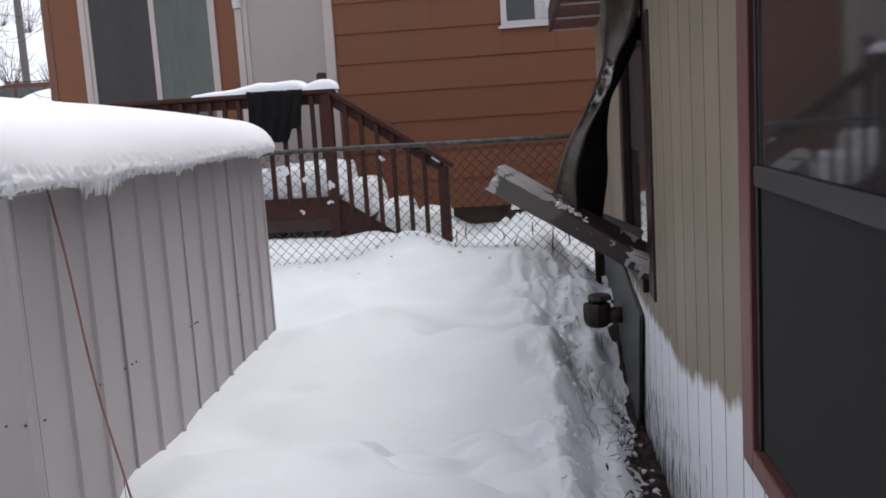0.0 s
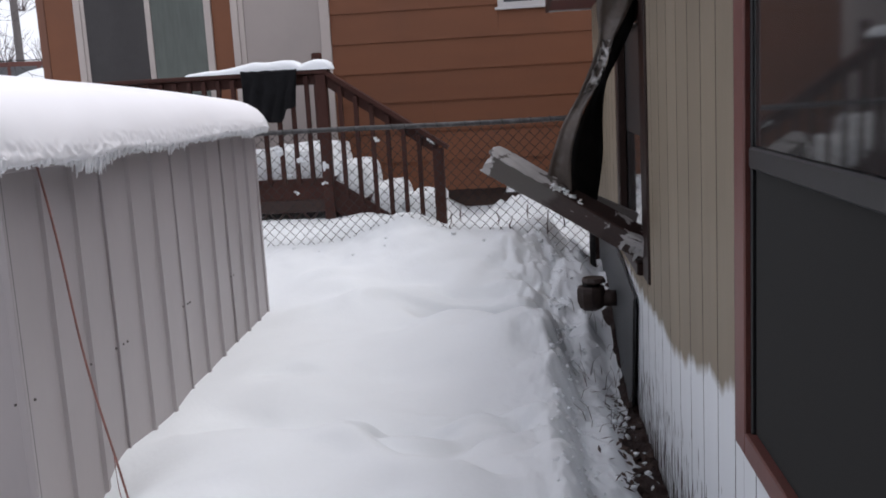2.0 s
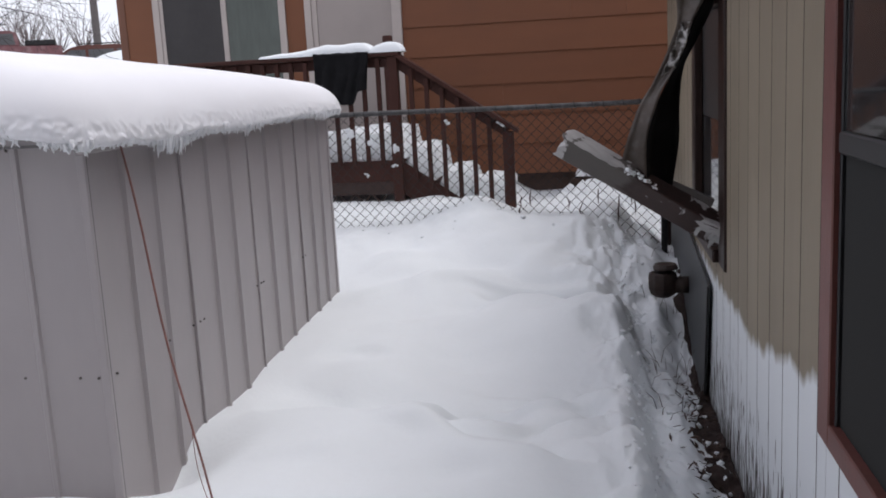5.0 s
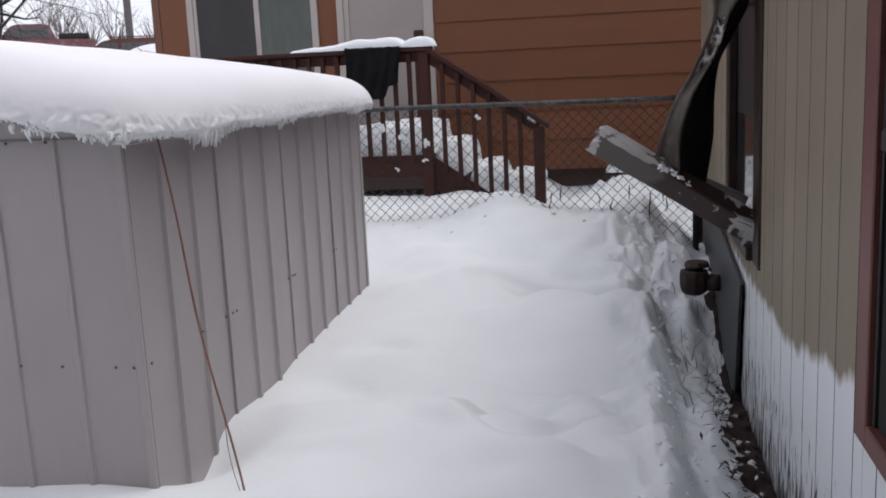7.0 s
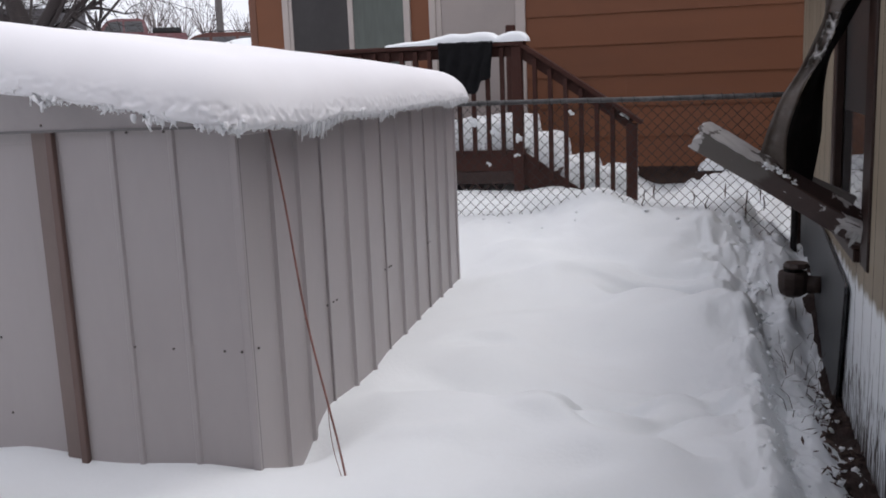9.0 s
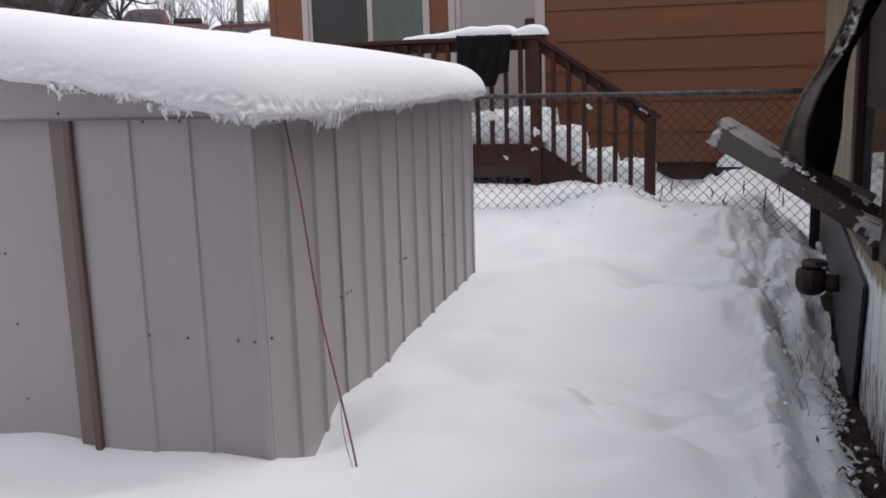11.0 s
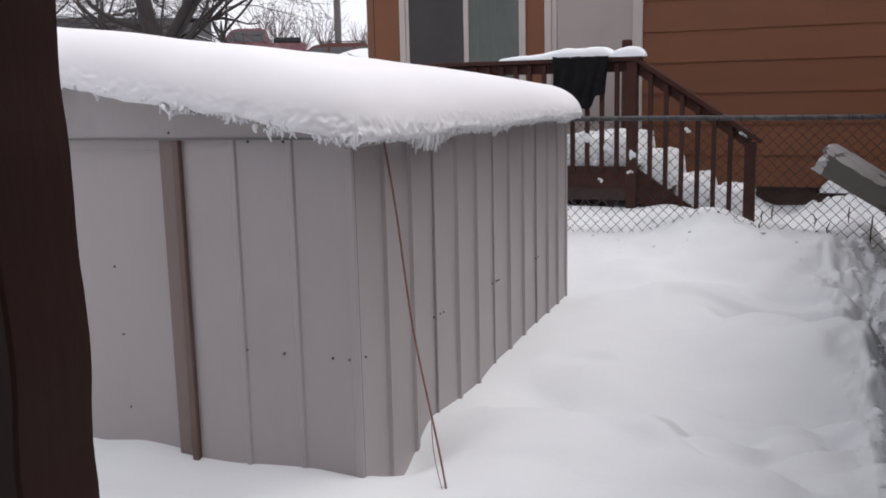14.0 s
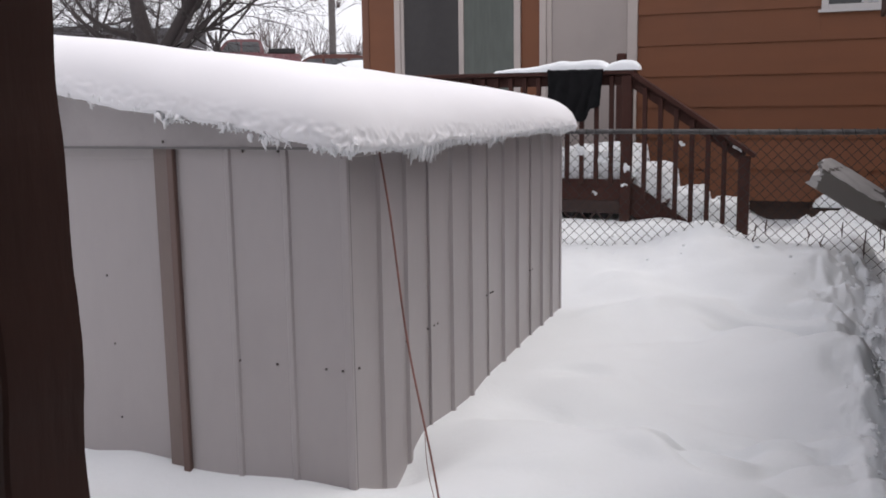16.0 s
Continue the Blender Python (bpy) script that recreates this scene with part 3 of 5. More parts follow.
def roof_snow():
    u, v = np.linspace(0, 1, 300), np.linspace(0, 1, 430)
    # rows crowd together at the edges
    u, v = [0.5 - 0.5 * np.cos(np.pi * a) * (0.5 + 0.5 * np.abs(np.cos(np.pi * a))) for a in (u, v)]
    X, Y = np.meshgrid(SX0 + (SX1 - SX0) * u, SY0 + (SY1 - SY0) * v)
    R0, cx, cy = 0.22, (SX0 + SX1) / 2, (SY0 + SY1) / 2
    # corners drawn in to a rounded outline
    qx, qy = np.abs(X - cx) - (SX1 - SX0) / 2 + R0, np.abs(Y - cy) - (SY1 - SY0) / 2 + R0
    corner = (qx > 0) & (qy > 0)
    hyp = np.hypot(np.maximum(qx, 1e-6), np.maximum(qy, 1e-6))
    big = np.maximum(np.maximum(qx, qy), 1e-6)
    f = np.where(corner, big / hyp, 1.0)
    X = np.where(corner, cx + np.sign(X - cx) * ((SX1 - SX0) / 2 - R0 + qx * f), X)
    Y = np.where(corner, cy + np.sign(Y - cy) * ((SY1 - SY0) / 2 - R0 + qy * f), Y)
    qx, qy = np.abs(X - cx) - (SX1 - SX0) / 2 + R0, np.abs(Y - cy) - (SY1 - SY0) / 2 + R0
    d = np.maximum(R0 - np.hypot(np.maximum(qx, 0), np.maximum(qy, 0)) - np.minimum(np.maximum(qx, qy), 0), 0)
    k = np.sqrt(np.clip(1 - np.clip(1 - d / 0.22, 0, 1) ** 2, 0, 1))
    top = 2.305 - 0.028 * (Y - 3.1) - 0.155 * np.abs(X - RIDGE_X) ** 1.08 - 0.03 * np.exp(-((X - RIDGE_X) / 0.3) ** 2)
    top = top + 0.012 * waves(X, Y, 0.8, 63, 2)
    low = snow_underside(X) - 0.004
    Z = low + (top - low) * k
    # granular, uneven rim
    rim = np.exp(-(d / 0.055) ** 2)
    ox, oy = np.clip((X - cx) / ((SX1 - SX0) / 2), -1, 1) ** 9, np.clip((Y - cy) / ((SY1 - SY0) / 2), -1, 1) ** 9
    s1, s2 = X + Y, Z + 0.4 * (X - Y)
    push = rim * 0.007 * waves(s1, s2, 0.30, 65, 2)
    X, Y = X + ox * push, Y + oy * push
    Z = Z + np.exp(-(d / 0.02) ** 2) * 0.010 * waves(s1, s1 * 0, 0.24, 68, 2)
    # clotted, granular band along the edge
    for i, j in np.argwhere(d < 0.03):
        w = math.exp(-(d[i, j] / 0.009) ** 2)
        p = Vector((X[i, j], Y[i, j], Z[i, j]))
        q = Vector((p.x, p.y, p.z * 0.8))
        a = 0.008 * noise.noise(q * 30) + 0.006 * noise.noise(q * 64 + Vector((9, 0, 0)))
        X[i, j] += w * a * ox[i, j]
        Y[i, j] += w * a * oy[i, j]
        Z[i, j] += w * 0.6 * a
    me = grid_mesh("snow_cover", X, Y, Z, M["roof_snow"])
    bm = bmesh.new()
    bm.from_mesh(me)
    # turned-under rim that closes the pillow below
    edge = [e for e in bm.edges if e.is_boundary]
    for drop, inset in ((0.012, 0.010), (0.002, 0.05), (-0.006, 0.10)):
        r = bmesh.ops.extrude_edge_only(bm, edges=edge)
        edge = [g for g in r["geom"] if isinstance(g, bmesh.types.BMEdge)]
        for vv in {w for e in edge for w in e.verts}:
            c = vv.co
            c.x += inset * (-1 if c.x > -2.2 else 1 if c.x < -4.6 else 0)
            c.y += inset * (1 if c.y < 3.3 else -1 if c.y > 6.0 else 0)
            c.z -= drop * (1.0 + 0.9 * float(noise.noise((c.x * 9, c.y * 9, 0))))
    bm.to_mesh(me)
    bm.free()
    me.polygons.foreach_set("use_smooth", [True] * len(me.polygons))
    return me


snow_cover = new("snow_cover", roof_snow())
tagged(snow_cover, "thick pillow of snow lying on the shed roof", "snow")
rng = random.Random(11)


def on_outline(p):
    """Draws a place in to the pillow's rounded outline."""
    R0, cx, cy = 0.22, (SX0 + SX1) / 2, (SY0 + SY1) / 2
    sx, sy = (1 if p[0] > cx else -1), (1 if p[1] > cy else -1)
    qx, qy = abs(p[0] - cx) - (SX1 - SX0) / 2 + R0, abs(p[1] - cy) - (SY1 - SY0) / 2 + R0
    if qx > 0 and qy > 0:
        f = max(qx, qy) / math.hypot(qx, qy)
        return Vector((cx + sx * ((SX1 - SX0) / 2 - R0 + qx * f), cy + sy * ((SY1 - SY0) / 2 - R0 + qy * f), p[2]))
    return Vector(p)


def hang(p, length, r, lean):
    """A ragged tapering finger of frozen snow under the rim."""
    p = on_outline(p)
    wob = [Vector((rng.uniform(-1, 1), rng.uniform(-1, 1), 0)) * r * 0.5 for _ in range(3)]
    pts = [p + Vector((0, 0, 0.012)), p + wob[0], p + lean * length * 0.55 + wob[1], p + lean * length + wob[2]]
    tube(bm, pts, [r * 0.9, r * rng.uniform(1.0, 1.35), r * rng.uniform(0.6, 1.0), r * rng.uniform(0.12, 0.45)], 6)


def sag(v, seed):
    """How far the rim hangs at a place along it: mostly little, in places a heavy clump."""
    a = float(waves(np.array(v), np.array(0.5), 0.42, seed, 2))
    b = float(waves(np.array(v), np.array(3.5), 0.07, seed + 1, 2))
    return max(0.0, a) ** 1.5 * 0.045 + max(0.0, b) * 0.018


bm = bmesh.new()
y = SY0 + 0.02
while y < SY1 - 0.03:
    fall = 0.014 + 1.1 * sag(y, 168) * rng.uniform(0.3, 1.0)
    lean = Vector((rng.uniform(-0.25, 0.1), rng.uniform(-0.35, 0.05), -1)).normalized()
    z = float(snow_underside(SX1)) + rng.uniform(-0.010, 0.006)
    hang((SX1 - 0.007 - rng.uniform(0.0, 0.035), y, z), fall + 0.008, rng.uniform(0.004, 0.0095), lean)
    y += rng.uniform(0.003, 0.0075)
x = SX0 + 0.03
while x < SX1:
    fall = 0.008 + sag(x, 171) * rng.uniform(0.3, 1.1)
    lean = Vector((rng.uniform(-0.3, 0.3), rng.uniform(0.0, 0.3), -1)).normalized()
    z = float(snow_underside(np.array(x))) + rng.uniform(-0.010, 0.005)
    hang((x, SY0 + 0.007 + rng.uniform(0.0, 0.035), z), fall + 0.006, rng.uniform(0.0035, 0.008), lean)
    x += rng.uniform(0.003, 0.0075)
for xx, size in ((-2.99, 0.7), (-2.62, 1.25), (-2.36, 0.8), (-2.15, 1.3), (-1.92, 1.2), (-1.84, 1.0)):
    # heavier clumps that have slid over the edge
    for q in range(int(34 * size)):
        lean = Vector((rng.uniform(-0.6, 0.6), rng.uniform(-0.3, 0.3), -1)).normalized()
        hang((xx + rng.gauss(0, 0.028 * size), SY0 + 0.015 + rng.gauss(0, 0.010), float(snow_underside(np.array(xx))) - abs(rng.gauss(0, 0.014 * size))), rng.uniform(0.008, 0.03) * size, rng.uniform(0.004, 0.010), lean)
fringe = part("snow_fringe", bm, M["crust"], snow_cover, "granular dripping edge of the snow", True)
tagged(fringe, kind="stuff")

# crumbs of frozen snow packed along the rim, in uneven clumps
spots = []
for k in range(2000):
    if k % 2:
        yy = rng.uniform(SY0 + 0.03, SY1 - 0.05)
        dens = 0.5 + 0.5 * float(waves(np.array(yy), np.array(2.2), 0.16, 75, 2))
        if rng.random() > dens * (0.35 if yy < SY0 + 0.35 else 1):
            continue
        up = rng.uniform(-0.012, 0.010 + 0.02 * dens)
        p = (SX1 + rng.uniform(-0.02, 0.004) - 0.25 * max(0, up), yy, float(snow_underside(SX1)) + up - 0.012 * dens)
    else:
        xx = rng.uniform(-4.2, SX1 - 0.06)
        dens = 0.4 + 0.6 * float(waves(np.array(xx), np.array(4.2), 0.18, 76, 2))
        if rng.random() > dens * (0.35 if xx > SX1 - 0.35 else 1):
            continue
        up = rng.uniform(-0.02, 0.006 + 0.012 * dens)
        p = (xx, SY0 + rng.uniform(-0.004, 0.02) + 0.25 * max(0, up), float(snow_underside(np.array(xx))) + up - 0.012 * dens)
    spots.append((on_outline(p), rng.uniform(0.002, 0.0045)))
crumbs("snow_grit", spots, M["crust"], snow_cover, "frozen crumbs along the snow's rim", 3, 0.4, True)

# rusty guy wire from the eave into the snow
wire = thing("guy_wire", "thin rusty wire slanting from the shed eave into the snow", "wire", (-1.56, 3.12, 0.45))
bm = bmesh.new()
o = Vector(wire.location)
a, b = Vector((-1.893, 3.325, 1.79)), Vector((-1.556, 3.10, 0.40))
pts = []
for i in range(22):
    t = i / 21
    p = a.lerp(b, t) + Vector((0.012, 0.012, 0)) * math.sin(t * 9) * 0.35 + Vector((-0.010, -0.0, 0.0)) * math.sin(math.pi * t)
    pts.append(p - o)
tube(bm, pts, 0.0042, 7)
part("strand", bm, M["rod"], wire, smooth=True)
bm = bmesh.new()
pts = []
for i in range(14):
    t = i / 13
    p = a.lerp(b, 0.76 + 0.22 * t) + Vector((-0.006, 0, 0)) + Vector((-0.016 * math.sin(t * 3.1), 0, 0))
    pts.append(p - o)
tube(bm, pts, 0.0016, 5)
part("loose_strand", bm, M["rod"], wire, "fine curled strand", True)


# ---- neighbouring house ----
house = thing("neighbour_house", "brown lap-sided house with off-white trim behind the fence", "house", (-2, HOUSE_Y, 0.9))
house_origin = Vector(house.location)


def hpart(name, bm, material, label="", parent=None):
    """A part of the house given in world metres."""
    bmesh.ops.translate(bm, verts=bm.verts, vec=-house_origin)
    return part(name, bm, material, parent or house, label)


hpart("wall", cube((-5.30, HOUSE_Y + 0.03, 0.95), (3.2, HOUSE_Y + 0.18, 4.4)), M["siding"])
hpart("side_wall", cube((-5.30, HOUSE_Y + 0.181, 0.95), (-5.15, 17.0, 4.4)), M["siding"])
hpart("back_wall", cube((-5.149, 16.85, 0.95), (3.2, 17.0, 4.4)), M["siding"])
hpart("foundation", cube((-5.2, HOUSE_Y + 0.10, 0.2), (3.1, 16.9, 0.949)), M["foundation"])
bm = bmesh.new()
vs = [bm.verts.new(p) for p in ((-5.8, 9.4, 4.25), (3.7, 9.4, 4.25), (3.7, 13.5, 5.7), (-5.8, 13.5, 5.7), (3.7, 17.6, 4.25), (-5.8, 17.6, 4.25))]
bm.faces.new(vs[:4]), bm.faces.new((vs[3], vs[2], vs[4], vs[5]))
bmesh.ops.solidify(bm, geom=bm.faces[:], thickness=0.2)
hpart("roof", bm, M["snow"], "snow-covered roof")
hpart("corner_board", cube((-5.325, HOUSE_Y - 0.014, 0.95), (-5.235, HOUSE_Y + 0.0295, 4.3), 0.004), M["corner"])


def frame_of(owner, x0, x1, z0, z1, w, y, depth, material, name="casing"):
    """Four casing boards round an opening in the house front."""
    for lo, hi in (((x0, z0), (x0 + w, z1)), ((x1 - w, z0), (x1, z1)), ((x0 + w, z0), (x1 - w, z0 + w)), ((x0 + w, z1 - w), (x1 - w, z1))):
        hpart(name, cube((lo[0], y, lo[1]), (hi[0], y + depth, hi[1]), 0.004), material, "", owner)


window = part("window", cube((-4.80 + 2, 0.0, 0.9), (-3.46 + 2, 0.02, 2.6)), M["dusty_screen"], house, "two-part window with one green curtained pane")
frame_of(window, -4.905, -3.40, 1.70, 3.62, 0.075, HOUSE_Y - 0.03, 0.06, M["trim"])
hpart("sash_rail", cube((-4.83, HOUSE_Y - 0.018, 1.775), (-4.79, HOUSE_Y - 0.002, 3.54), 0.003), M["trim"], "", window)
hpart("mullion", cube((-4.122, HOUSE_Y - 0.022, 1.775), (-4.062, HOUSE_Y - 0.002, 3.54), 0.004), M["trim"], "", window)
hpart("pane", cube((-4.79, HOUSE_Y - 0.010, 1.78), (-4.123, HOUSE_Y - 0.004, 3.54)), M["dusty_screen"], "dark insect screen", window)
hpart("pane", cube((-4.061, HOUSE_Y - 0.010, 1.78), (-3.476, HOUSE_Y - 0.004, 3.54)), M["green_glass"], "green curtained glass", window)

door = hpart("door", cube((-3.05, HOUSE_Y - 0.006, 1.30), (-2.24, HOUSE_Y + 0.029, 3.36), 0.003), M["door"], "plain greige entry door")
hpart("door_casing", cube((-3.185, HOUSE_Y - 0.032, 1.28), (-3.110, HOUSE_Y + 0.029, 3.46), 0.005), M["trim"], "", door)
hpart("door_stop", cube((-3.109, HOUSE_Y - 0.016, 1.28), (-3.052, HOUSE_Y + 0.029, 3.40), 0.004), M["trim"], "", door)
hpart("door_casing", cube((-2.238, HOUSE_Y - 0.032, 1.28), (-2.135, HOUSE_Y + 0.029, 3.46), 0.005), M["trim"], "", door)
hpart("door_casing", cube((-3.109, HOUSE_Y - 0.03, 3.38), (-2.239, HOUSE_Y + 0.02, 3.46), 0.005), M["trim"], "", door)
# white knob at the corner of the door trim
bm = bmesh.new()
tube(bm, [(-3.145, HOUSE_Y - 0.045, 3.19), (-3.145, HOUSE_Y - 0.045, 3.28), (-3.145, HOUSE_Y - 0.045, 3.30)], [0.045, 0.05, 0.02], 12)
hpart("corner_knob", bm, M["white"], "small white knob at the corner of the door casing", door)

small = part("small_window", cube((-0.31 + 2, 0.005, 1.96), (0.13 + 2, 0.02, 2.5)), M["dark_glass"], house, "small white-framed window")
frame_of(small, -0.372, 0.188, 2.797, 3.40, 0.062, HOUSE_Y - 0.03, 0.058, M["white"])
hpart("mullion", cube((0.0, HOUSE_Y - 0.016, 2.86), (0.035, HOUSE_Y + 0.004, 3.337), 0.003), M["white"], "", small)
hpart("curtain", cube((-0.02, HOUSE_Y - 0.002, 2.865), (0.125, HOUSE_Y + 0.003, 3.33), 0.001), M["foil_curtain"], "pale patterned curtain behind the glass", small)
hpart("sill", cube((-0.40, HOUSE_Y - 0.045, 2.785), (0.215, HOUSE_Y - 0.031, 2.812), 0.004), M["white"], "", small)


def lap_board(x0, x1, z0, z1):
    """One tilted hardboard course with a thick lower edge."""
    bm = bmesh.new()
    yb, yt, yw = HOUSE_Y - 0.014, HOUSE_Y + 0.006, HOUSE_Y + 0.029
    prof = [(yb, z0), (yt, z1), (yw, z1), (yw, z0)]
    a = [bm.verts.new((x0, y, z)) for y, z in prof]
    b = [bm.verts.new((x1, y, z)) for y, z in prof]
    for i in range(4):
        bm.faces.new((a[i], a[(i + 1) % 4], b[(i + 1) % 4], b[i]))
    bm.faces.new(a[::-1]), bm.faces.new(b)
    return bm


PITCH, LAP0 = 0.3155, 2.845
for a, b in ((-5.234, -4.906), (-3.399, -3.186)):
    hpart("plain_board", cube((a, HOUSE_Y - 0.008, 0.952), (b, HOUSE_Y + 0.0295, 4.3), 0.003), M["siding"])
courses = [LAP0 + PITCH * k for k in range(-6, 5)]
for k, z in enumerate(courses):
    z1 = z + PITCH + 0.004
    spans = []
    cuts = [-2.134, (-0.2, 0.75, -1.1, 1.3)[k % 4], 3.2]
    spans += [(cuts[0], cuts[1] - 0.0004), (cuts[1] + 0.0004, cuts[2])]
    for a, b in spans:
        if a > -2.2 and a < 0.2 and z1 > 2.80 and z < 3.4:
            for a2, b2 in ((a, min(b, -0.373)), (max(a, 0.189), b)):
                if b2 - a2 > 0.05:
                    hpart("siding_board", lap_board(a2, b2, max(z, 0.952), z1), M["siding"])
            if z < 2.79:
                hpart("siding_board", lap_board(-0.372, 0.188, z, 2.784), M["siding"])
        else:
            hpart("siding_board", lap_board(a, b, max(z, 0.952), z1), M["siding"])


# ---- deck and stairs ----
deck = thing("porch_deck", "dark brown stained wooden porch deck with stairs and snow", "deck", (-2.4, DECK_Y, 0.85))
deck_origin = Vector(deck.location)


def dpart(name, bm, material=None, label="", smooth=False):
    bmesh.ops.translate(bm, verts=bm.verts, vec=-deck_origin)
    return part(name, bm, material or M["deck"], deck, label, smooth)


dpart("cap_rail", cube((-3.9, DECK_Y - 0.045, 2.195), (-1.815, DECK_Y + 0.095, 2.232), 0.006))
dpart("top_rail", cube((-3.9, DECK_Y + 0.015, 2.105), (-1.935, DECK_Y + 0.05, 2.194), 0.004))
dpart("corner_post", cube((-1.932, DECK_Y - 0.02, 0.75), (-1.840, DECK_Y + 0.07, 2.194), 0.006))
dpart("corner_post", cube((-3.9, DECK_Y - 0.02, 0.75), (-3.81, DECK_Y + 0.07, 2.194), 0.006))
for x in [-2.409 - 0.131 * k for k in range(-3, 11)]:
    dpart("baluster", cube((x - 0.019, DECK_Y - 0.022, 1.24), (x + 0.019, DECK_Y + 0.014, 2.18), 0.003))
dpart("rim_board", cube((-3.9, DECK_Y + 0.0145, 1.10), (-1.933, DECK_Y + 0.052, 1.285), 0.004))
dpart("skirt_board", cube((-3.9, DECK_Y + 0.018, 0.985), (-1.933, DECK_Y + 0.05, 1.099), 0.004), M["lattice"])
for k in range(9):
    y = DECK_Y + 0.055 + 0.145 * k
    dpart("deck_board", cube((-3.9, y, 1.245), (-1.86, y + 0.14, 1.283), 0.003))
# dark sheet added as the shade below the deck boards
dpart("back_shade", cube((-3.9, DECK_Y + 1.36, 0.6), (-1.9, DECK_Y + 1.40, 1.24)), M["dark"], "dark sheet standing in for the shade beneath the deck")
# lattice below the rim
for k in range(26):
    x = -3.88 + 0.077 * k
    bm = bmesh.new()
    vs = box(bm, (-0.008, 0, -0.17), (0.008, 0.008, 0.17))
    s = 1 if k % 2 else -1
    bmesh.ops.rotate(bm, verts=bm.verts, cent=(0, 0, 0), matrix=Matrix.Rotation(radians(42 * s), 3, "Y"))
    bmesh.ops.translate(bm, verts=bm.verts, vec=(x, DECK_Y + 0.024 + 0.010 * (k % 2), 0.87))
    dpart("lattice_slat", bm, M["lattice"])


def sloped(p, q, w, h, y):
    """A board in the stair's plane from p to q (x, z of its upper edge), h deep, from y to y + w."""
    bm = bmesh.new()
    d = Vector((q[0] - p[0], q[1] - p[1])).normalized()
    nrm = Vector((-d.y, d.x))
    if nrm.y > 0:
        nrm = -nrm
    pts = [Vector(p), Vector(q), Vector(q) + nrm * h, Vector(p) + nrm * h]
    a = [bm.verts.new((v.x, y, v.y)) for v in pts]
    b = [bm.verts.new((v.x, y + w, v.y)) for v in pts]
    for i in range(4):
        bm.faces.new((a[i], a[(i + 1) % 4], b[(i + 1) % 4], b[i]))
    bm.faces.new(a[::-1]), bm.faces.new(b)
    return bm


y = DECK_Y
dpart("handrail_cap", sloped((-1.845, 2.225), (-0.80, 1.515), 0.13, 0.035, y - 0.04))
dpart("handrail", sloped((-1.845, 2.185), (-0.88, 1.53), 0.036, 0.088, y + 0.02))
dpart("newel_post", cube((-0.945, y - 0.02, 0.7), (-0.852, y + 0.07, 1.50), 0.006))
for k in range(6):
    x = -1.727 + 0.1335 * k
    top = 2.16 - 0.679 * (x + 1.845)
    dpart("baluster", cube((x - 0.019, y - 0.018, top - 0.98), (x + 0.019, y + 0.018, top), 0.003))
for y in (DECK_Y, DECK_Y + 1.12):
    dpart("stringer", sloped((-1.84, 1.27), (-0.95, 0.66), 0.036, 0.24, y + 0.02))
dpart("corner_post", cube((-2.245, DECK_Y + 1.27, 1.2), (-2.155, DECK_Y + 1.36, 2.44), 0.012))
for k in range(3):
    x0, z = -1.84 + 0.285 * k, 1.09 - 0.19 * k
    dpart("tread", cube((x0, DECK_Y + 0.06, z - 0.04), (x0 + 0.30, DECK_Y + 1.13, z), 0.004))
    dpart("riser", cube((x0 - 0.015, DECK_Y + 0.06, z), (x0 + 0.005, DECK_Y + 1.13, z + 0.15), 0.002))


def snow_lump(name, x0, x1, y0, y1, z, h, label, seed, round_edge=0.05, n=26, drop=0.01, tilt=0.0, material="snow", ridge=None, rough=0.35):
    """A pillow of snow on a flat support."""
    xs, ys = np.linspace(x0, x1, n), np.linspace(y0, y1, max(8, n // 2))
    X, Y = np.meshgrid(xs, ys)
    d = np.minimum.reduce([X - x0, x1 - X, Y - y0, y1 - Y])
    k = np.sqrt(np.clip(1 - np.clip(1 - d / round_edge, 0, 1) ** 2, 0, 1))
    h = h if ridge is None else np.interp(X, *ridge)
    Z = z - drop + (h + drop) * k * (1 + rough * waves(X, Y, 0.3, seed, 3)) + tilt * (X - x0)
    X = X + 0.3 * round_edge * waves(Y, Z, 0.1, seed + 1, 2)
    ob = new(name, grid_mesh(name, X, Y, Z, M[material]))
    bm = bmesh.new()
    bm.from_mesh(ob.data)
    edge = [e for e in bm.edges if e.is_boundary]
    r = bmesh.ops.extrude_edge_only(bm, edges=edge)
    low = [g for g in r["geom"] if isinstance(g, bmesh.types.BMVert)]
    for v in low:
        v.co.z -= 0.004
    bm.to_mesh(ob.data)
    bm.free()
    return tagged(ob, label, "snow")


snow_lump("rail_snow", -3.08, -2.035, DECK_Y - 0.05, DECK_Y + 0.10, 2.234, 0.05, "wedge of snow on the deck's cap rail", 71, 0.05, 70, 0.0, 0.0,
          ridge=((-3.08, -2.6, -2.2, -2.12, -2.035), (0.02, 0.05, 0.095, 0.09, 0.05)))
snow_lump("rail_snow", -2.06, -1.77, DECK_Y - 0.05, DECK_Y + 0.10, 2.234, 0.085, "taller lump of snow on the deck's corner post", 78, 0.05, 36, 0.0, 0.0,
          ridge=((-2.06, -1.98, -1.83, -1.77), (0.045, 0.06, 0.07, 0.045)))
snow_lump("deck_snow", -3.88, -1.87, DECK_Y + 0.10, DECK_Y + 1.30, 1.284, 0.25, "deep snow lying on the porch deck", 72, 0.07, 40, rough=0.14)
snow_lump("step_snow", -1.86, -1.56, DECK_Y + 0.075, DECK_Y + 1.1, 1.09, 0.30, "snow on the upper stair tread", 73, 0.07, rough=0.12)
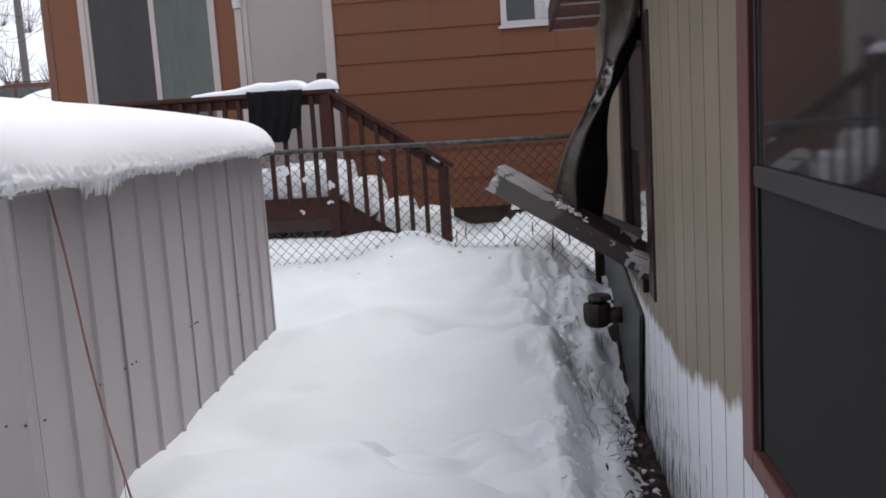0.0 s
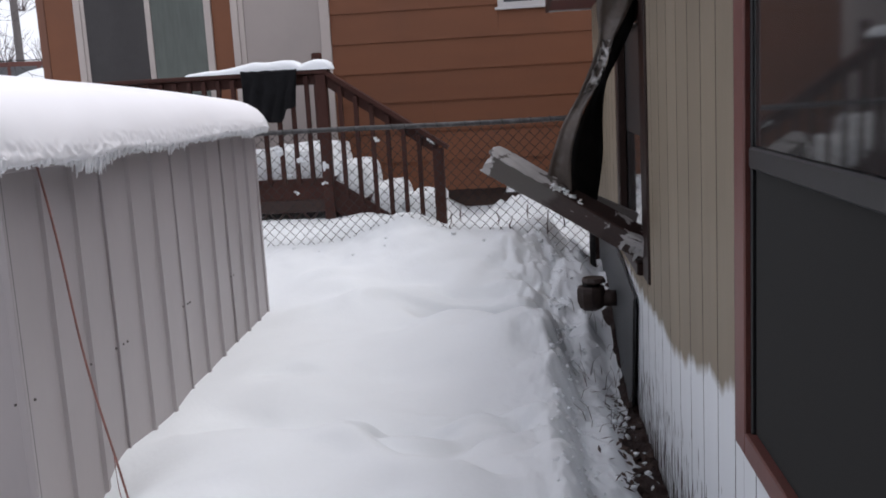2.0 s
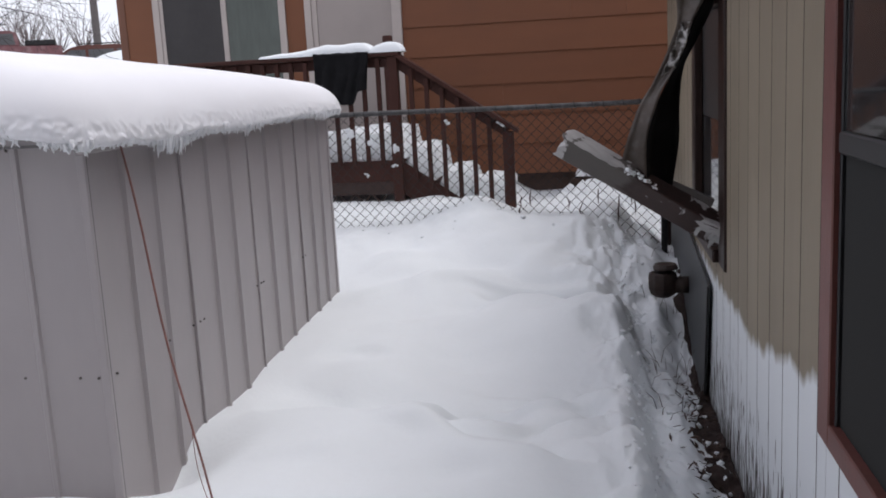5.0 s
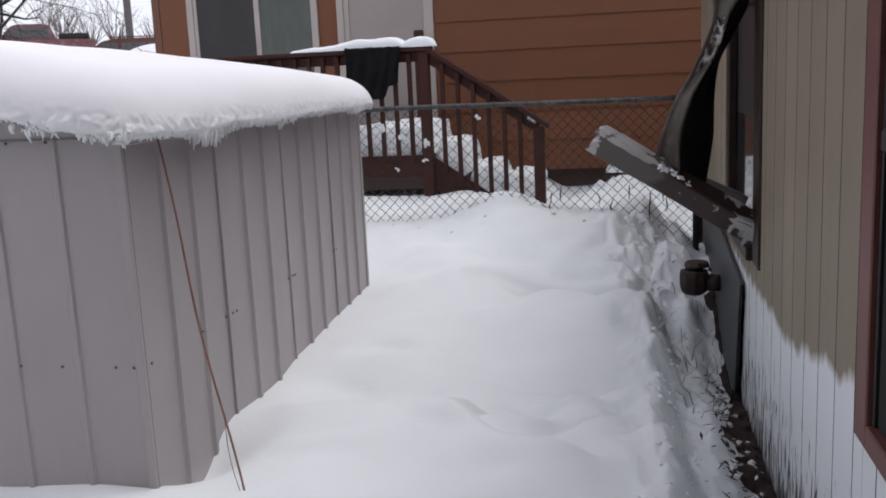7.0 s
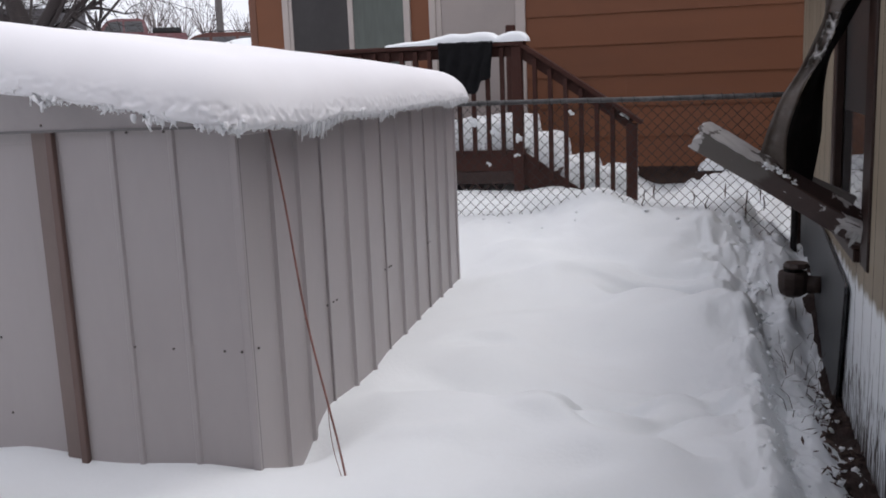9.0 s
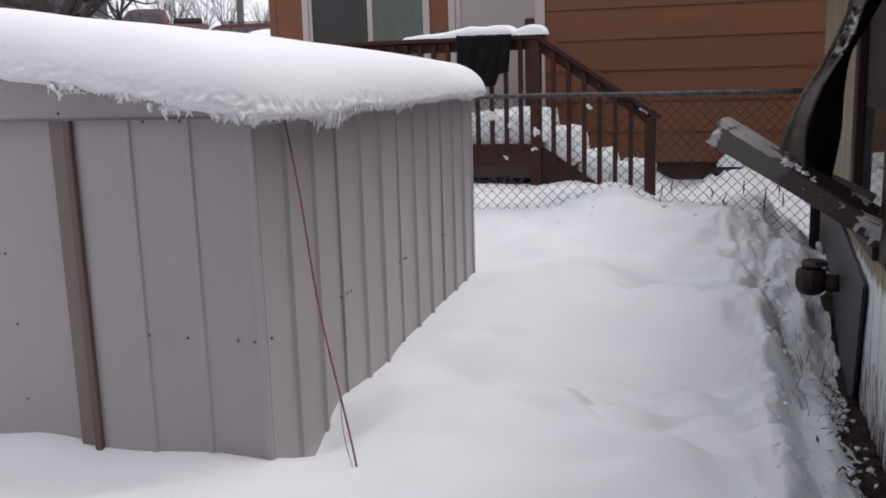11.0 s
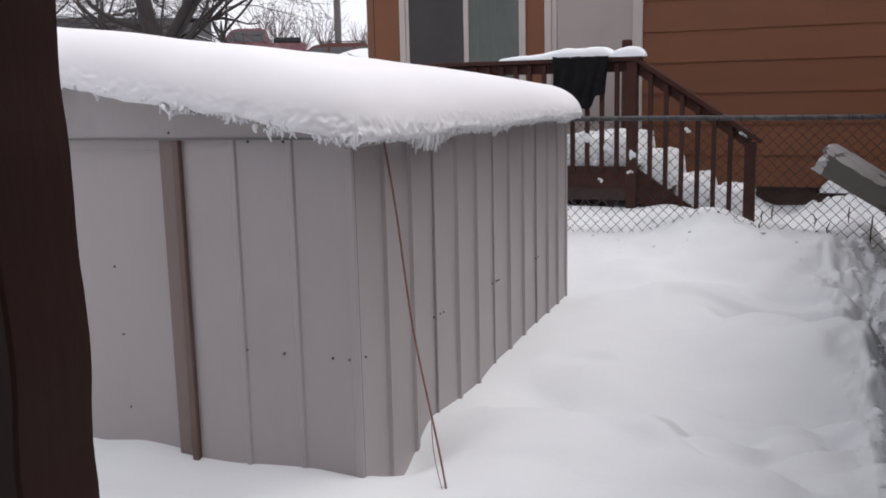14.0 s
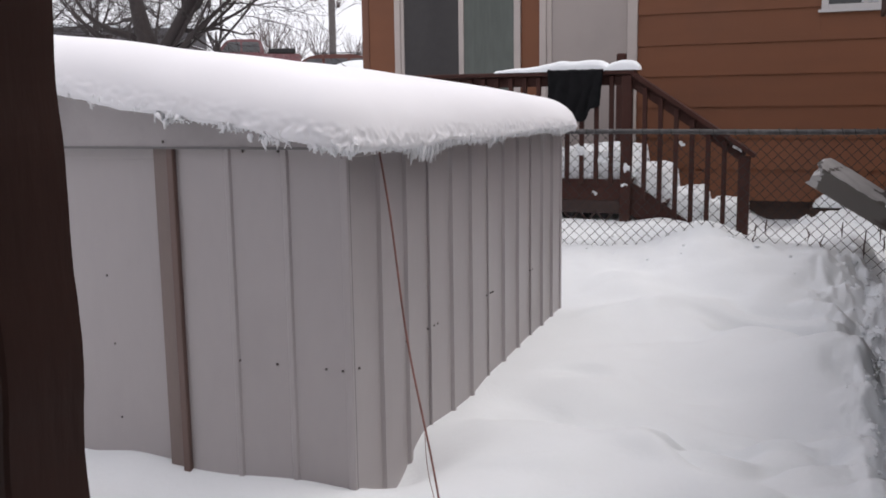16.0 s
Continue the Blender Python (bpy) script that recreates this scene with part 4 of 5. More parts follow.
snow_lump("step_snow", -1.57, -1.26, DECK_Y + 0.075, DECK_Y + 1.1, 0.90, 0.27, "snow on the middle stair tread", 74, 0.07, rough=0.12)
snow_lump("step_snow", -1.28, -0.90, DECK_Y + 0.075, DECK_Y + 1.1, 0.71, 0.36, "snow on the lowest stair tread", 75, 0.07, rough=0.12)


# ---- chain-link fence ----
fence = thing("chain_link_fence", "weathered galvanised chain-link fence standing in snow", "fence", (-2.6, FENCE_Y, 0.5))
bm = bmesh.new()
tube(bm, [(x, 0, RAIL_Z - 0.5 + 0.004 * math.sin(x * 2.1)) for x in np.linspace(-3.6, 2.97, 30)], 0.019, 10)
part("top_rail", bm, M["rail"], fence, smooth=True)
for x in (-3.55, -0.6, 2.955):
    bm = bmesh.new()
    h = RAIL_Z - 0.5 + 0.03
    tube(bm, [(x, 0.03, -0.4), (x, 0.03, h), (x, 0.03, h + 0.02)], [0.024, 0.024, 0.012], 10)
    if x != -0.6:
        part("post", bm, M["galv"], fence, smooth=True)
    else:
        bm.free()
W = 0.082
verts, faces = [], []


def add_wire(pts, r):
    base = len(verts)
    for (x, y, z) in pts:
        verts.extend([(x - r, y, z), (x, y - r, z), (x + r, y, z), (x, y + r, z)])
    for i in range(len(pts) - 1):
        for k in range(4):
            a, b = base + 4 * i + k, base + 4 * i + (k + 1) % 4
            faces.append((a, b, b + 4, a + 4))


ncol, nrow = 160, 31
for c in range(ncol):
    x = -3.55 + c * W / 2
    pts = []
    for r in range(nrow):
        s = 1 if (r + c) % 2 else -1
        z = RAIL_Z - 0.5 - 0.005 - r * W / 2
        pts.append((x + W / 4 * s + 0.0015 * math.sin(r * 1.7 + c), 0.004 * s + 0.006 * math.sin(c * 0.7 + r * 0.3), z))
    # neighbouring wires hook into one another
    add_wire(pts, 0.0030)
me = bpy.data.meshes.new("mesh_fabric")
me.from_pydata(verts, [], faces)
me.materials.append(M["galv"])
fab = new("mesh_fabric", me)
fab.parent = fence
tagged(fab, "woven diamond wire fabric", kind="stuff")
rng = random.Random(5)
for k in range(44):
    x = -3.3 + 0.142 * k + rng.uniform(-0.05, 0.05)
    bm = bmesh.new()
    tube(bm, [(x + 0.004 * a, 0.024 * math.cos(a), RAIL_Z - 0.5 + 0.024 * math.sin(a)) for a in np.linspace(0, 7, 10)], 0.0028, 5)
    part("wire_tie", bm, M["galv"], fence)


# ---- tan house beside the passage ----
tan = thing("tan_house", "tan grooved-plywood house wall with ragged white paint along its base", "house", (WALL_X, 3.5, 0.05))
tan_origin = Vector(tan.location)


def tpart(name, bm, material, label="", parent=None, smooth=False):
    bmesh.ops.translate(bm, verts=bm.verts, vec=-tan_origin)
    return part(name, bm, material, parent or tan, label, smooth)


WIN = (0.95, 2.60, 0.965, 2.48)      # near window: y0, y1, z0, z1
FAR = (4.66, 5.90, 1.00, 2.30)       # far window
EAVE = 2.60
X0, X1 = WALL_X + 0.007, WALL_X + 0.14
ys = [-1.5, WIN[0], WIN[1], FAR[0], FAR[1], WALL_END]
for a, b, hole in ((ys[0], ys[1], 0), (ys[1], ys[2], WIN), (ys[2], ys[3], 0), (ys[3], ys[4], FAR), (ys[4], ys[5], 0)):
    if hole:
        tpart("wall", cube((X0, a, 0.05), (X1, b, hole[2])), M["tan"])
        tpart("wall", cube((X0, a, hole[3]), (X1, b, EAVE + 0.05)), M["tan"])
    else:
        tpart("wall", cube((X0, a, 0.05), (X1, b, EAVE + 0.05)), M["tan"])
G = 0.25
k0 = -17
while True:
    a, b = 2.71 + G * k0 + 0.003, 2.71 + G * (k0 + 1) - 0.003
    k0 += 1
    if a >= WALL_END:
        break
    b = min(b, WALL_END)
    runs = [(a, b, 0.06, EAVE)]
    for h in (WIN, FAR):
        out = []
        for (p, q, z0, z1) in runs:
            if q <= h[0] or p >= h[1] or z1 <= h[2] or z0 >= h[3]:
                out.append((p, q, z0, z1))
                continue
            if p < h[0]:
                out.append((p, h[0], z0, z1))
            if q > h[1]:
                out.append((h[1], q, z0, z1))
            p2, q2 = max(p, h[0]), min(q, h[1])
            out += [(p2, q2, z0, h[2]), (p2, q2, h[3], z1)]
        runs = out
    for (p, q, z0, z1) in runs:
        if q - p > 0.01:
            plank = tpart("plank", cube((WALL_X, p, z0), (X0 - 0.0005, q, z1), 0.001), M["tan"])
            # edges facing along the wall take the painted groove shade
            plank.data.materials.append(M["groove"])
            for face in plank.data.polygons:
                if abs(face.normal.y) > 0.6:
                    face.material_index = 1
# roof overhang
tpart("soffit", cube((0.10, -1.5, EAVE + 0.001), (X1 + 0.3, WALL_END + 0.02, EAVE + 0.03)), M["soffit"], "red-brown boarded soffit")
for y in (5.2, 6.1, 7.05):
    tpart("soffit_batten", cube((0.105, y, EAVE - 0.016), (0.448, y + 0.06, EAVE + 0.0005), 0.003), M["trim"], "pale batten under the soffit")
tpart("fascia", cube((0.075, -1.5, EAVE - 0.015), (0.0995, WALL_END + 0.045, EAVE + 0.17), 0.004), M["casing"], "dark brown fascia board")
tpart("end_fascia", cube((0.10, WALL_END + 0.0205, EAVE - 0.012), (X1 + 0.3, WALL_END + 0.045, EAVE + 0.17), 0.004), M["primer"], "pale flaking end fascia")
tpart("roof", cube((0.06, -1.5, EAVE + 0.171), (3.2, WALL_END + 0.06, EAVE + 0.32), 0.03), M["snow"], "snow-covered roof")
tpart("end_wall", cube((X1 + 0.001, WALL_END - 0.12, 0.05), (3.0, WALL_END, EAVE + 0.16)), M["tan"])
tpart("inner_wall", cube((1.6, -1.5, 0.05), (1.7, WALL_END - 0.121, EAVE)), M["dark"], "dark interior")
tpart("inner_floor", cube((X1 + 0.001, -1.5, 0.02), (1.599, WALL_END - 0.121, 0.3)), M["dark"], "dark interior floor")

# near window
w1 = tpart("window", cube((WALL_X + 0.016, WIN[0], WIN[2]), (WALL_X + 0.022, WIN[1] - 0.03, 1.735)), M["screen"], "dark sash window in a red-brown frame")
tpart("pane", cube((WALL_X + 0.010, WIN[0] + 0.02, 1.780), (WALL_X + 0.016, WIN[1] - 0.07, WIN[3] - 0.02)), M["near_glass"], "reflecting upper glass", w1)
tpart("meeting_rail", cube((WALL_X - 0.004, WIN[0], 1.722), (WALL_X + 0.03, WIN[1] - 0.076, 1.778), 0.006), M["bronze"], "", w1)
tpart("sash_stile", cube((WALL_X + 0.004, WIN[1] - 0.075, WIN[2] + 0.01), (WALL_X + 0.03, WIN[1] - 0.06, WIN[3]), 0.003), M["bronze"], "", w1)
tpart("trim_side", cube((WALL_X - 0.012, WIN[1] - 0.058, 0.938), (WALL_X + 0.03, WIN[1] + 0.060, WIN[3] + 0.06), 0.004), M["redtrim"], "", w1)
tpart("trim_bottom", cube((WALL_X - 0.012, WIN[0] - 0.08, 0.938), (WALL_X + 0.03, WIN[1] - 0.0585, 1.005), 0.004), M["redtrim"], "", w1)
tpart("trim_side", cube((WALL_X - 0.012, WIN[0] - 0.08, 1.006), (WALL_X + 0.03, WIN[0] + 0.02, WIN[3] + 0.06), 0.004), M["redtrim"], "", w1)
tpart("trim_top", cube((WALL_X - 0.012, WIN[0] + 0.021, WIN[3]), (WALL_X + 0.03, WIN[1] - 0.0585, WIN[3] + 0.06), 0.004), M["redtrim"], "", w1)

# far window
w2 = tpart("window", cube((WALL_X + 0.03, FAR[0] + 0.06, FAR[2] + 0.06), (WALL_X + 0.036, FAR[1] - 0.06, 1.679)), M["near_glass"], "window in a dark brown casing")
# upper glass takes the dark frame colour to suppress its reflection
tpart("pane", cube((WALL_X + 0.03, FAR[0] + 0.06, 1.68), (WALL_X + 0.036, FAR[1] - 0.06, FAR[3] - 0.03)), M["bronze"], "upper sash glass, coloured dark against reflections", w2)
tpart("casing", cube((WALL_X - 0.012, FAR[0] - 0.08, 0.985), (WALL_X + 0.03, FAR[0] + 0.14, FAR[3] + 0.08), 0.006), M["casing"], "", w2)
tpart("casing", cube((WALL_X - 0.02, FAR[1] - 0.055, 1.06), (WALL_X + 0.03, FAR[1] + 0.08, FAR[3] + 0.08), 0.006), M["casing"], "", w2)
tpart("casing", cube((WALL_X - 0.012, FAR[0] + 0.141, FAR[3] - 0.05), (WALL_X + 0.03, FAR[1] - 0.056, FAR[3] + 0.08), 0.006), M["casing"], "", w2)
tpart("sill", cube((WALL_X - 0.04, FAR[0] + 0.141, 0.99), (WALL_X + 0.03, FAR[1] - 0.056, 1.055), 0.006), M["casing"], "", w2)

# leaning skirting sheet
bm = bmesh.new()
poly = [(5.09, 0.807), (5.30, 0.06), (7.55, 0.12), (7.62, 0.93), (6.2, 0.925)]
f = bm.faces.new([bm.verts.new((WALL_X - 0.028, y, z)) for y, z in poly])
r = bmesh.ops.extrude_face_region(bm, geom=[f])
for v in [g for g in r["geom"] if isinstance(g, bmesh.types.BMVert)]:
    v.co.x += 0.012
skirt = part("skirting_sheet", bm, M["skirt"])
tagged(skirt, "loose dark grey skirting sheet leaning on the tan wall", "sheet")

# porch post close by
bm = bmesh.new()
pz = np.linspace(-0.1, 2.715, 90)
rings = []
for z in pz:
    bite = 0.010 * math.exp(-((z - 1.62) / 0.10) ** 2) + 0.004 * float(waves(np.array(z), np.array(0.3), 0.12, 88, 3))
    e = -1.222 + bite
    rings.append([bm.verts.new(p) for p in ((e - 0.14, 0.86, z), (e - 0.004, 0.86, z), (e, 0.866, z), (e, 0.996, z), (e - 0.14, 1.0, z))])
for a, b in zip(rings, rings[1:]):
    for k in range(5):
        bm.faces.new((a[k], a[(k + 1) % 5], b[(k + 1) % 5], b[k]))
bm.faces.new(rings[0][::-1]), bm.faces.new(rings[-1])
porch_post = part("porch_post", bm, M["post"])
tagged(porch_post, "dark brown wooden porch post with a chipped edge", "post")

# unseen porch roof and back wall behind the viewer, added to shade the shed
porch = thing("porch", "unseen porch roof and plain tan back wall, added to shade the yard", "porch", (-1.6, -1.5, 0))
part("back_wall", cube((-2.6, -0.15, 0.05), (2.05, 0.0, 3.1)), M["tan_plain"], porch)
part("roof_deck", cube((-2.4, 0.001, 2.90), (1.66, 2.52, 3.02), 0.01), M["soffit"], porch)
part("front_beam", cube((-2.4, 2.37, 2.72), (1.66, 2.50, 2.899), 0.006), M["post"], porch)

# ---- broken eave board ----
bm = bmesh.new()
L = 0.475
box(bm, (-L, -0.055, -0.062), (L, 0.055, 0.062), 0.006)
bmesh.ops.subdivide_edges(bm, edges=bm.edges[:], cuts=9, use_grid_fill=True)
for v in bm.verts:
    # splintered ends and a slightly wavy run
    e = max(0.0, (abs(v.co.x) - L + 0.12) / 0.12)
    v.co.x += 0.05 * e * float(noise.noise((3.1 * v.co.x, v.co.y * 28, v.co.z * 28)))
    v.co.z += 0.006 * float(noise.noise((v.co.x * 5, v.co.y * 6, 2.0)))
    v.co.y += 0.005 * float(noise.noise((v.co.x * 6, 4.0, v.co.z * 8)))
beam = part("eave_board", bm, M["peel"])
ang = math.atan2(1.135 - 1.615, 0.475 - (-0.29))
beam.matrix_world = Matrix.Translation((0.0925, 4.80, 1.375)) @ Matrix.Rotation(-ang, 4, "Y") @ Matrix.Rotation(radians(32), 4, "X")
tagged(beam, "broken brown eave board with peeling pale paint", "board")
# curled chips of paint standing off the lower end
rng = random.Random(19)
for k in range(7):
    bm = bmesh.new()
    w, h = rng.uniform(0.012, 0.03), rng.uniform(0.02, 0.045)
    x, z = L - rng.uniform(0.02, 0.20), rng.uniform(-0.05, 0.04)
    q = [bm.verts.new(c) for c in ((x, -0.057, z), (x + w, -0.0575, z + 0.3 * h), (x + 0.8 * w, -0.066, z - h), (x + 0.1 * w, -0.062, z - 0.7 * h))]
    bm.faces.new(q)
    ext = bmesh.ops.extrude_face_region(bm, geom=bm.faces[:])
    for v in [g for g in ext["geom"] if isinstance(g, bmesh.types.BMVert)]:
        v.co.y -= 0.0015
    part("paint_chip", bm, M["primer"], beam, "curled chip of pale paint")


def ribbon(name, a, b, ya, yb, material, owner, n=40, thick=0.006, crumple=0.008):
    """A bent sheet between two edge curves given as (x, z) controls."""
    def curve(c, t):
        s = t * (len(c) - 1)
        i = min(int(s), len(c) - 2)
        f = s - i
        p0, p1, p2, p3 = c[max(i - 1, 0)], c[i], c[i + 1], c[min(i + 2, len(c) - 1)]
        return [0.5 * (2 * q1 + (q2 - q0) * f + (2 * q0 - 5 * q1 + 4 * q2 - q3) * f * f + (3 * q1 - q0 - 3 * q2 + q3) * f ** 3)
                for q0, q1, q2, q3 in zip(p0, p1, p2, p3)]
    bm = bmesh.new()
    rows = []
    for i in range(n):
        t = i / (n - 1)
        (xa, za), (xb, zb) = curve(a, t), curve(b, t)
        row = []
        for k in range(6):
            f = k / 5
            c = crumple * float(noise.noise((t * 9, f * 3, 4.2)))
            row.append(bm.verts.new((xa + (xb - xa) * f + c * 0.5, ya + (yb - ya) * f + c * 2 + 0.02 * math.sin(math.pi * f), za + (zb - za) * f)))
        rows.append(row)
    for r0, r1 in zip(rows, rows[1:]):
        for k in range(5):
            bm.faces.new((r0[k], r0[k + 1], r1[k + 1], r1[k]))
    bmesh.ops.recalc_face_normals(bm, faces=bm.faces)
    ext = bmesh.ops.extrude_face_region(bm, geom=bm.faces[:])
    for v in [g for g in ext["geom"] if isinstance(g, bmesh.types.BMVert)]:
        v.co.y += thick
    return part(name, bm, material, owner, "", True)


flap = thing("torn_eave_flashing", "torn black eave flashing twisted down onto the broken board", "flashing", (0.1, 4.84, 1.45))
fo = Vector(flap.location)
LEFT = [(0.262, 2.597), (0.250, 2.45), (0.247, 2.31), (0.252, 2.178), (0.215, 2.07), (0.145, 1.91), (0.060, 1.77), (-0.02, 1.52), (-0.01, 1.44)]
FOLD = [(0.442, 2.597), (0.438, 2.45), (0.408, 2.33), (0.318, 2.17), (0.285, 2.06), (0.235, 1.95), (0.165, 1.83), (0.10, 1.60), (0.10, 1.40)]
RIGHT = [(0.446, 2.597), (0.445, 2.45), (0.442, 2.28), (0.375, 2.12), (0.315, 2.01), (0.285, 1.93), (0.272, 1.75), (0.262, 1.56), (0.225, 1.33)]
shift = lambda c: [(x - fo.x, z - fo.z) for x, z in c]
s1 = ribbon("metal_strip", shift(LEFT), shift(FOLD), 4.80 - fo.y, 4.76 - fo.y, M["flashing"], flap)
s1["label"] = "scuffed shiny metal strip"
s2 = ribbon("felt_sheet", shift(FOLD), shift(RIGHT), 4.765 - fo.y, 4.93 - fo.y, M["black_sheet"], flap, crumple=0.014)
s2["label"] = "black roofing felt"
inset = lambda k: tuple(a * 0.7 + b * 0.3 for a, b in zip(LEFT[k], FOLD[k]))
FL, FF = shift([inset(3), inset(4), inset(5)]), shift([FOLD[3], FOLD[4], FOLD[5]])
s3 = ribbon("foil_scrap", FL, FF, 4.785 - fo.y, 4.748 - fo.y, M["foil"], flap, 30, 0.004, 0.022)
s3["label"] = "crumpled shiny foil"
rng = random.Random(52)
spots = []
for k in range(46):
    f = rng.random() ** 1.3
    spots.append(((0.0 + 0.15 * f + rng.uniform(-0.01, 0.01), 4.735 + rng.uniform(-0.012, 0.03), 1.475 - 0.094 * f + rng.uniform(-0.012, 0.012)), rng.uniform(0.006, 0.017) * (1 - 0.4 * f)))
o = crumbs("board_snow", spots, M["snow"], None, "small patch of crumbled snow on the broken board", 6, 0.4, True)
tagged(o, category="snow")

# loose grey sill board behind
bm = bmesh.new()
box(bm, (-0.13, -0.03, -0.045), (0.13, 0.03, 0.045), 0.005)
sill = part("sill_board", bm, M["greyboard"])
sill.matrix_world = Matrix.Translation((0.315, 5.02, 1.30)) @ Matrix.Rotation(radians(26), 4, "Y")
tagged(sill, "weathered grey loose sill board", "board")

# vent hood low on the wall
vent = thing("vent_hood", "dark brown metal vent hood low on the wall", "vent", (0.284, 6.2, 0.535))


def turned(profile, sides=10, squash=1.0):
    """A round vessel from (radius, height) pairs, closed at both ends."""
    bm = bmesh.new()
    rings = [[bm.verts.new((r * math.cos(a), r * squash * math.sin(a), z)) for a in [2 * math.pi * (k + 0.5) / sides for k in range(sides)]] for r, z in profile]
    for a, b in zip(rings, rings[1:]):
        for k in range(sides):
            bm.faces.new((a[k], a[(k + 1) % sides], b[(k + 1) % sides], b[k]))
    bm.faces.new(rings[0][::-1]), bm.faces.new(rings[-1])
    bmesh.ops.translate(bm, verts=bm.verts, vec=(-0.02, 0, 0))
    return bm


part("hood", turned([(0.050, -0.045), (0.080, -0.025), (0.094, 0.01), (0.096, 0.08), (0.090, 0.110), (0.080, 0.116)]), M["vent"], vent)
part("throat", turned([(0.06, 0.1165), (0.058, 0.1395)]), M["black_sheet"], vent)
bm = turned([(0.080, 0.14), (0.083, 0.152), (0.070, 0.172)])
bmesh.ops.translate(bm, verts=bm.verts, vec=(0.018, 0, 0))
part("lid", bm, M["vent"], vent)
bm = bmesh.new()
tube(bm, [(0.06, 0, 0.03), (0.146, 0, 0.03)], 0.055, 14)
part("duct", bm, M["vent"], vent, "", True)
tpart("skirt_post", cube((WALL_X - 0.06, 7.63, 0.08), (WALL_X - 0.002, 7.73, 1.02), 0.006), M["casing"], "dark corner post")
bm = bmesh.new()
zz = np.linspace(0.05, 0.80, 40)
for i, z in enumerate(zz[:-1]):
    y = 5.09 + (0.807 - z) * 0.28
    w = 0.012 + 0.010 * math.sin(i * 1.9)
    box(bm, (WALL_X - 0.033, y - w - 0.012, z), (WALL_X - 0.0295, y + 0.004, zz[i + 1]))
part("torn_edge", bm, M["black_sheet"], skirt, "torn black edge")

# bare soil in the thawed strip, with litter
ny, nx = 420, 44
v = np.linspace(1.0, 7.0, ny)
u = np.linspace(0, 1, nx)
U, V = np.meshgrid(u, v)
SXX = 0.16 + (0.452 - 0.16) * U
edge = 0.20 + 0.16 * step(4.8, 5.5, V)
rise = step(edge, edge + 0.2 - 0.13 * step(4.8, 5.5, V), SXX + 0.03 * waves(V, V * 0, 0.3, 91, 2)) * step(7.0, 6.8, V)
SZ = snow_height(SXX, V) - 0.035 + 0.055 * rise + 0.022 * waves(SXX, V, 0.10, 92, 4)
soil = new("soil", grid_mesh("soil", SXX, V, SZ, M["dirt"]))
tagged(soil, "wet dark soil showing along the wall", "soil", kind="structure")
rng = random.Random(21)
bm = bmesh.new()
for k in range(520):
    y = rng.uniform(2.6, 5.4)
    x = min(0.44, 0.44 - abs(rng.gauss(0, 0.08)))
    z = float(snow_height(np.array(x), np.array(y))) + 0.02
    a = rng.uniform(0, 6.28)
    l = rng.uniform(0.01, 0.045)
    p = Vector((x, y, z))
    d = Vector((math.cos(a) * l, math.sin(a) * l, rng.uniform(-0.004, 0.02)))
    w = Vector((-math.sin(a), math.cos(a), rng.uniform(-0.5, 0.5))) * rng.uniform(0.002, 0.010)
    q = [bm.verts.new(c) for c in (p - d, p + w, p + d, p - w)]
    bm.faces.new(q)
    t = bm.verts.new(p + Vector((0, 0, 0.004)))
    for e in range(4):
        bm.faces.new((q[e], q[(e + 1) % 4], t))
o = part("leaf_litter", bm, M["litter"])
tagged(o, "dead leaves and chips along the wall foot", "litter", kind="stuff")
bm = bmesh.new()
for k in range(45):
    y = rng.uniform(4.6, 7.4)
    x = rng.uniform(0.12, 0.41)
    z = float(snow_height(np.array(x), np.array(y)))
    h = rng.uniform(0.05, 0.17)
    a = rng.uniform(0, 6.28)
    tube(bm, [(x, y, z - 0.01), (x + 0.02 * math.cos(a), y + 0.02 * math.sin(a), z + h * 0.6), (x + 0.07 * math.cos(a), y + 0.06 * math.sin(a), z + h)], [0.0022, 0.0016, 0.0006], 4)
for k in range(11):
    # dead vine ends hooked into the fence wire
    x, z, h = rng.uniform(-0.75, 0.30), rng.uniform(0.95, 1.12), rng.uniform(0.05, 0.14)
    a = rng.uniform(-0.03, 0.03)
    tube(bm, [(x, FENCE_Y - 0.008, z), (x + a, FENCE_Y - 0.012, z - h * 0.5), (x + a * 0.4, FENCE_Y - 0.008, z - h)], [0.0035, 0.006, 0.002], 4)
o = part("dry_stems", bm, M["litter"])
tagged(o, "dry weed stems poking through the snow", "weeds", kind="stuff")

# loose snow clods along the lip and the fence
rng = random.Random(31)
spots = []
for k in range(650):
    x, y = rng.gauss(0.06, 0.075), rng.uniform(2.4, 7.6)
    if x < 0.42:
        r = rng.choice((0.005, 0.007, 0.009, 0.012, 0.018)) * rng.uniform(0.7, 1.2)
        spots.append(((x, y, float(snow_height(np.array(x), np.array(y))) - r * 0.15), r))
for k in range(30):
    x, y = rng.uniform(-2.0, 0.3), rng.gauss(7.2, 0.2)
    r = rng.choice((0.01, 0.016, 0.022)) * rng.uniform(0.7, 1.2)
    spots.append(((x, y, float(snow_height(np.array(x), np.array(y)))), r))
for k in range(60):
    x, y = rng.uniform(0.28, 0.43), rng.uniform(2.8, 5.2)
    r = rng.uniform(0.006, 0.022)
    spots.append(((x, y, float(snow_height(np.array(x), np.array(y))) + 0.02), r))
o = crumbs("snow_clods", spots, M["snow"], None, "loose lumps of snow scattered along the trench lip", 8, 0.45, True)
tagged(o, category="snow")

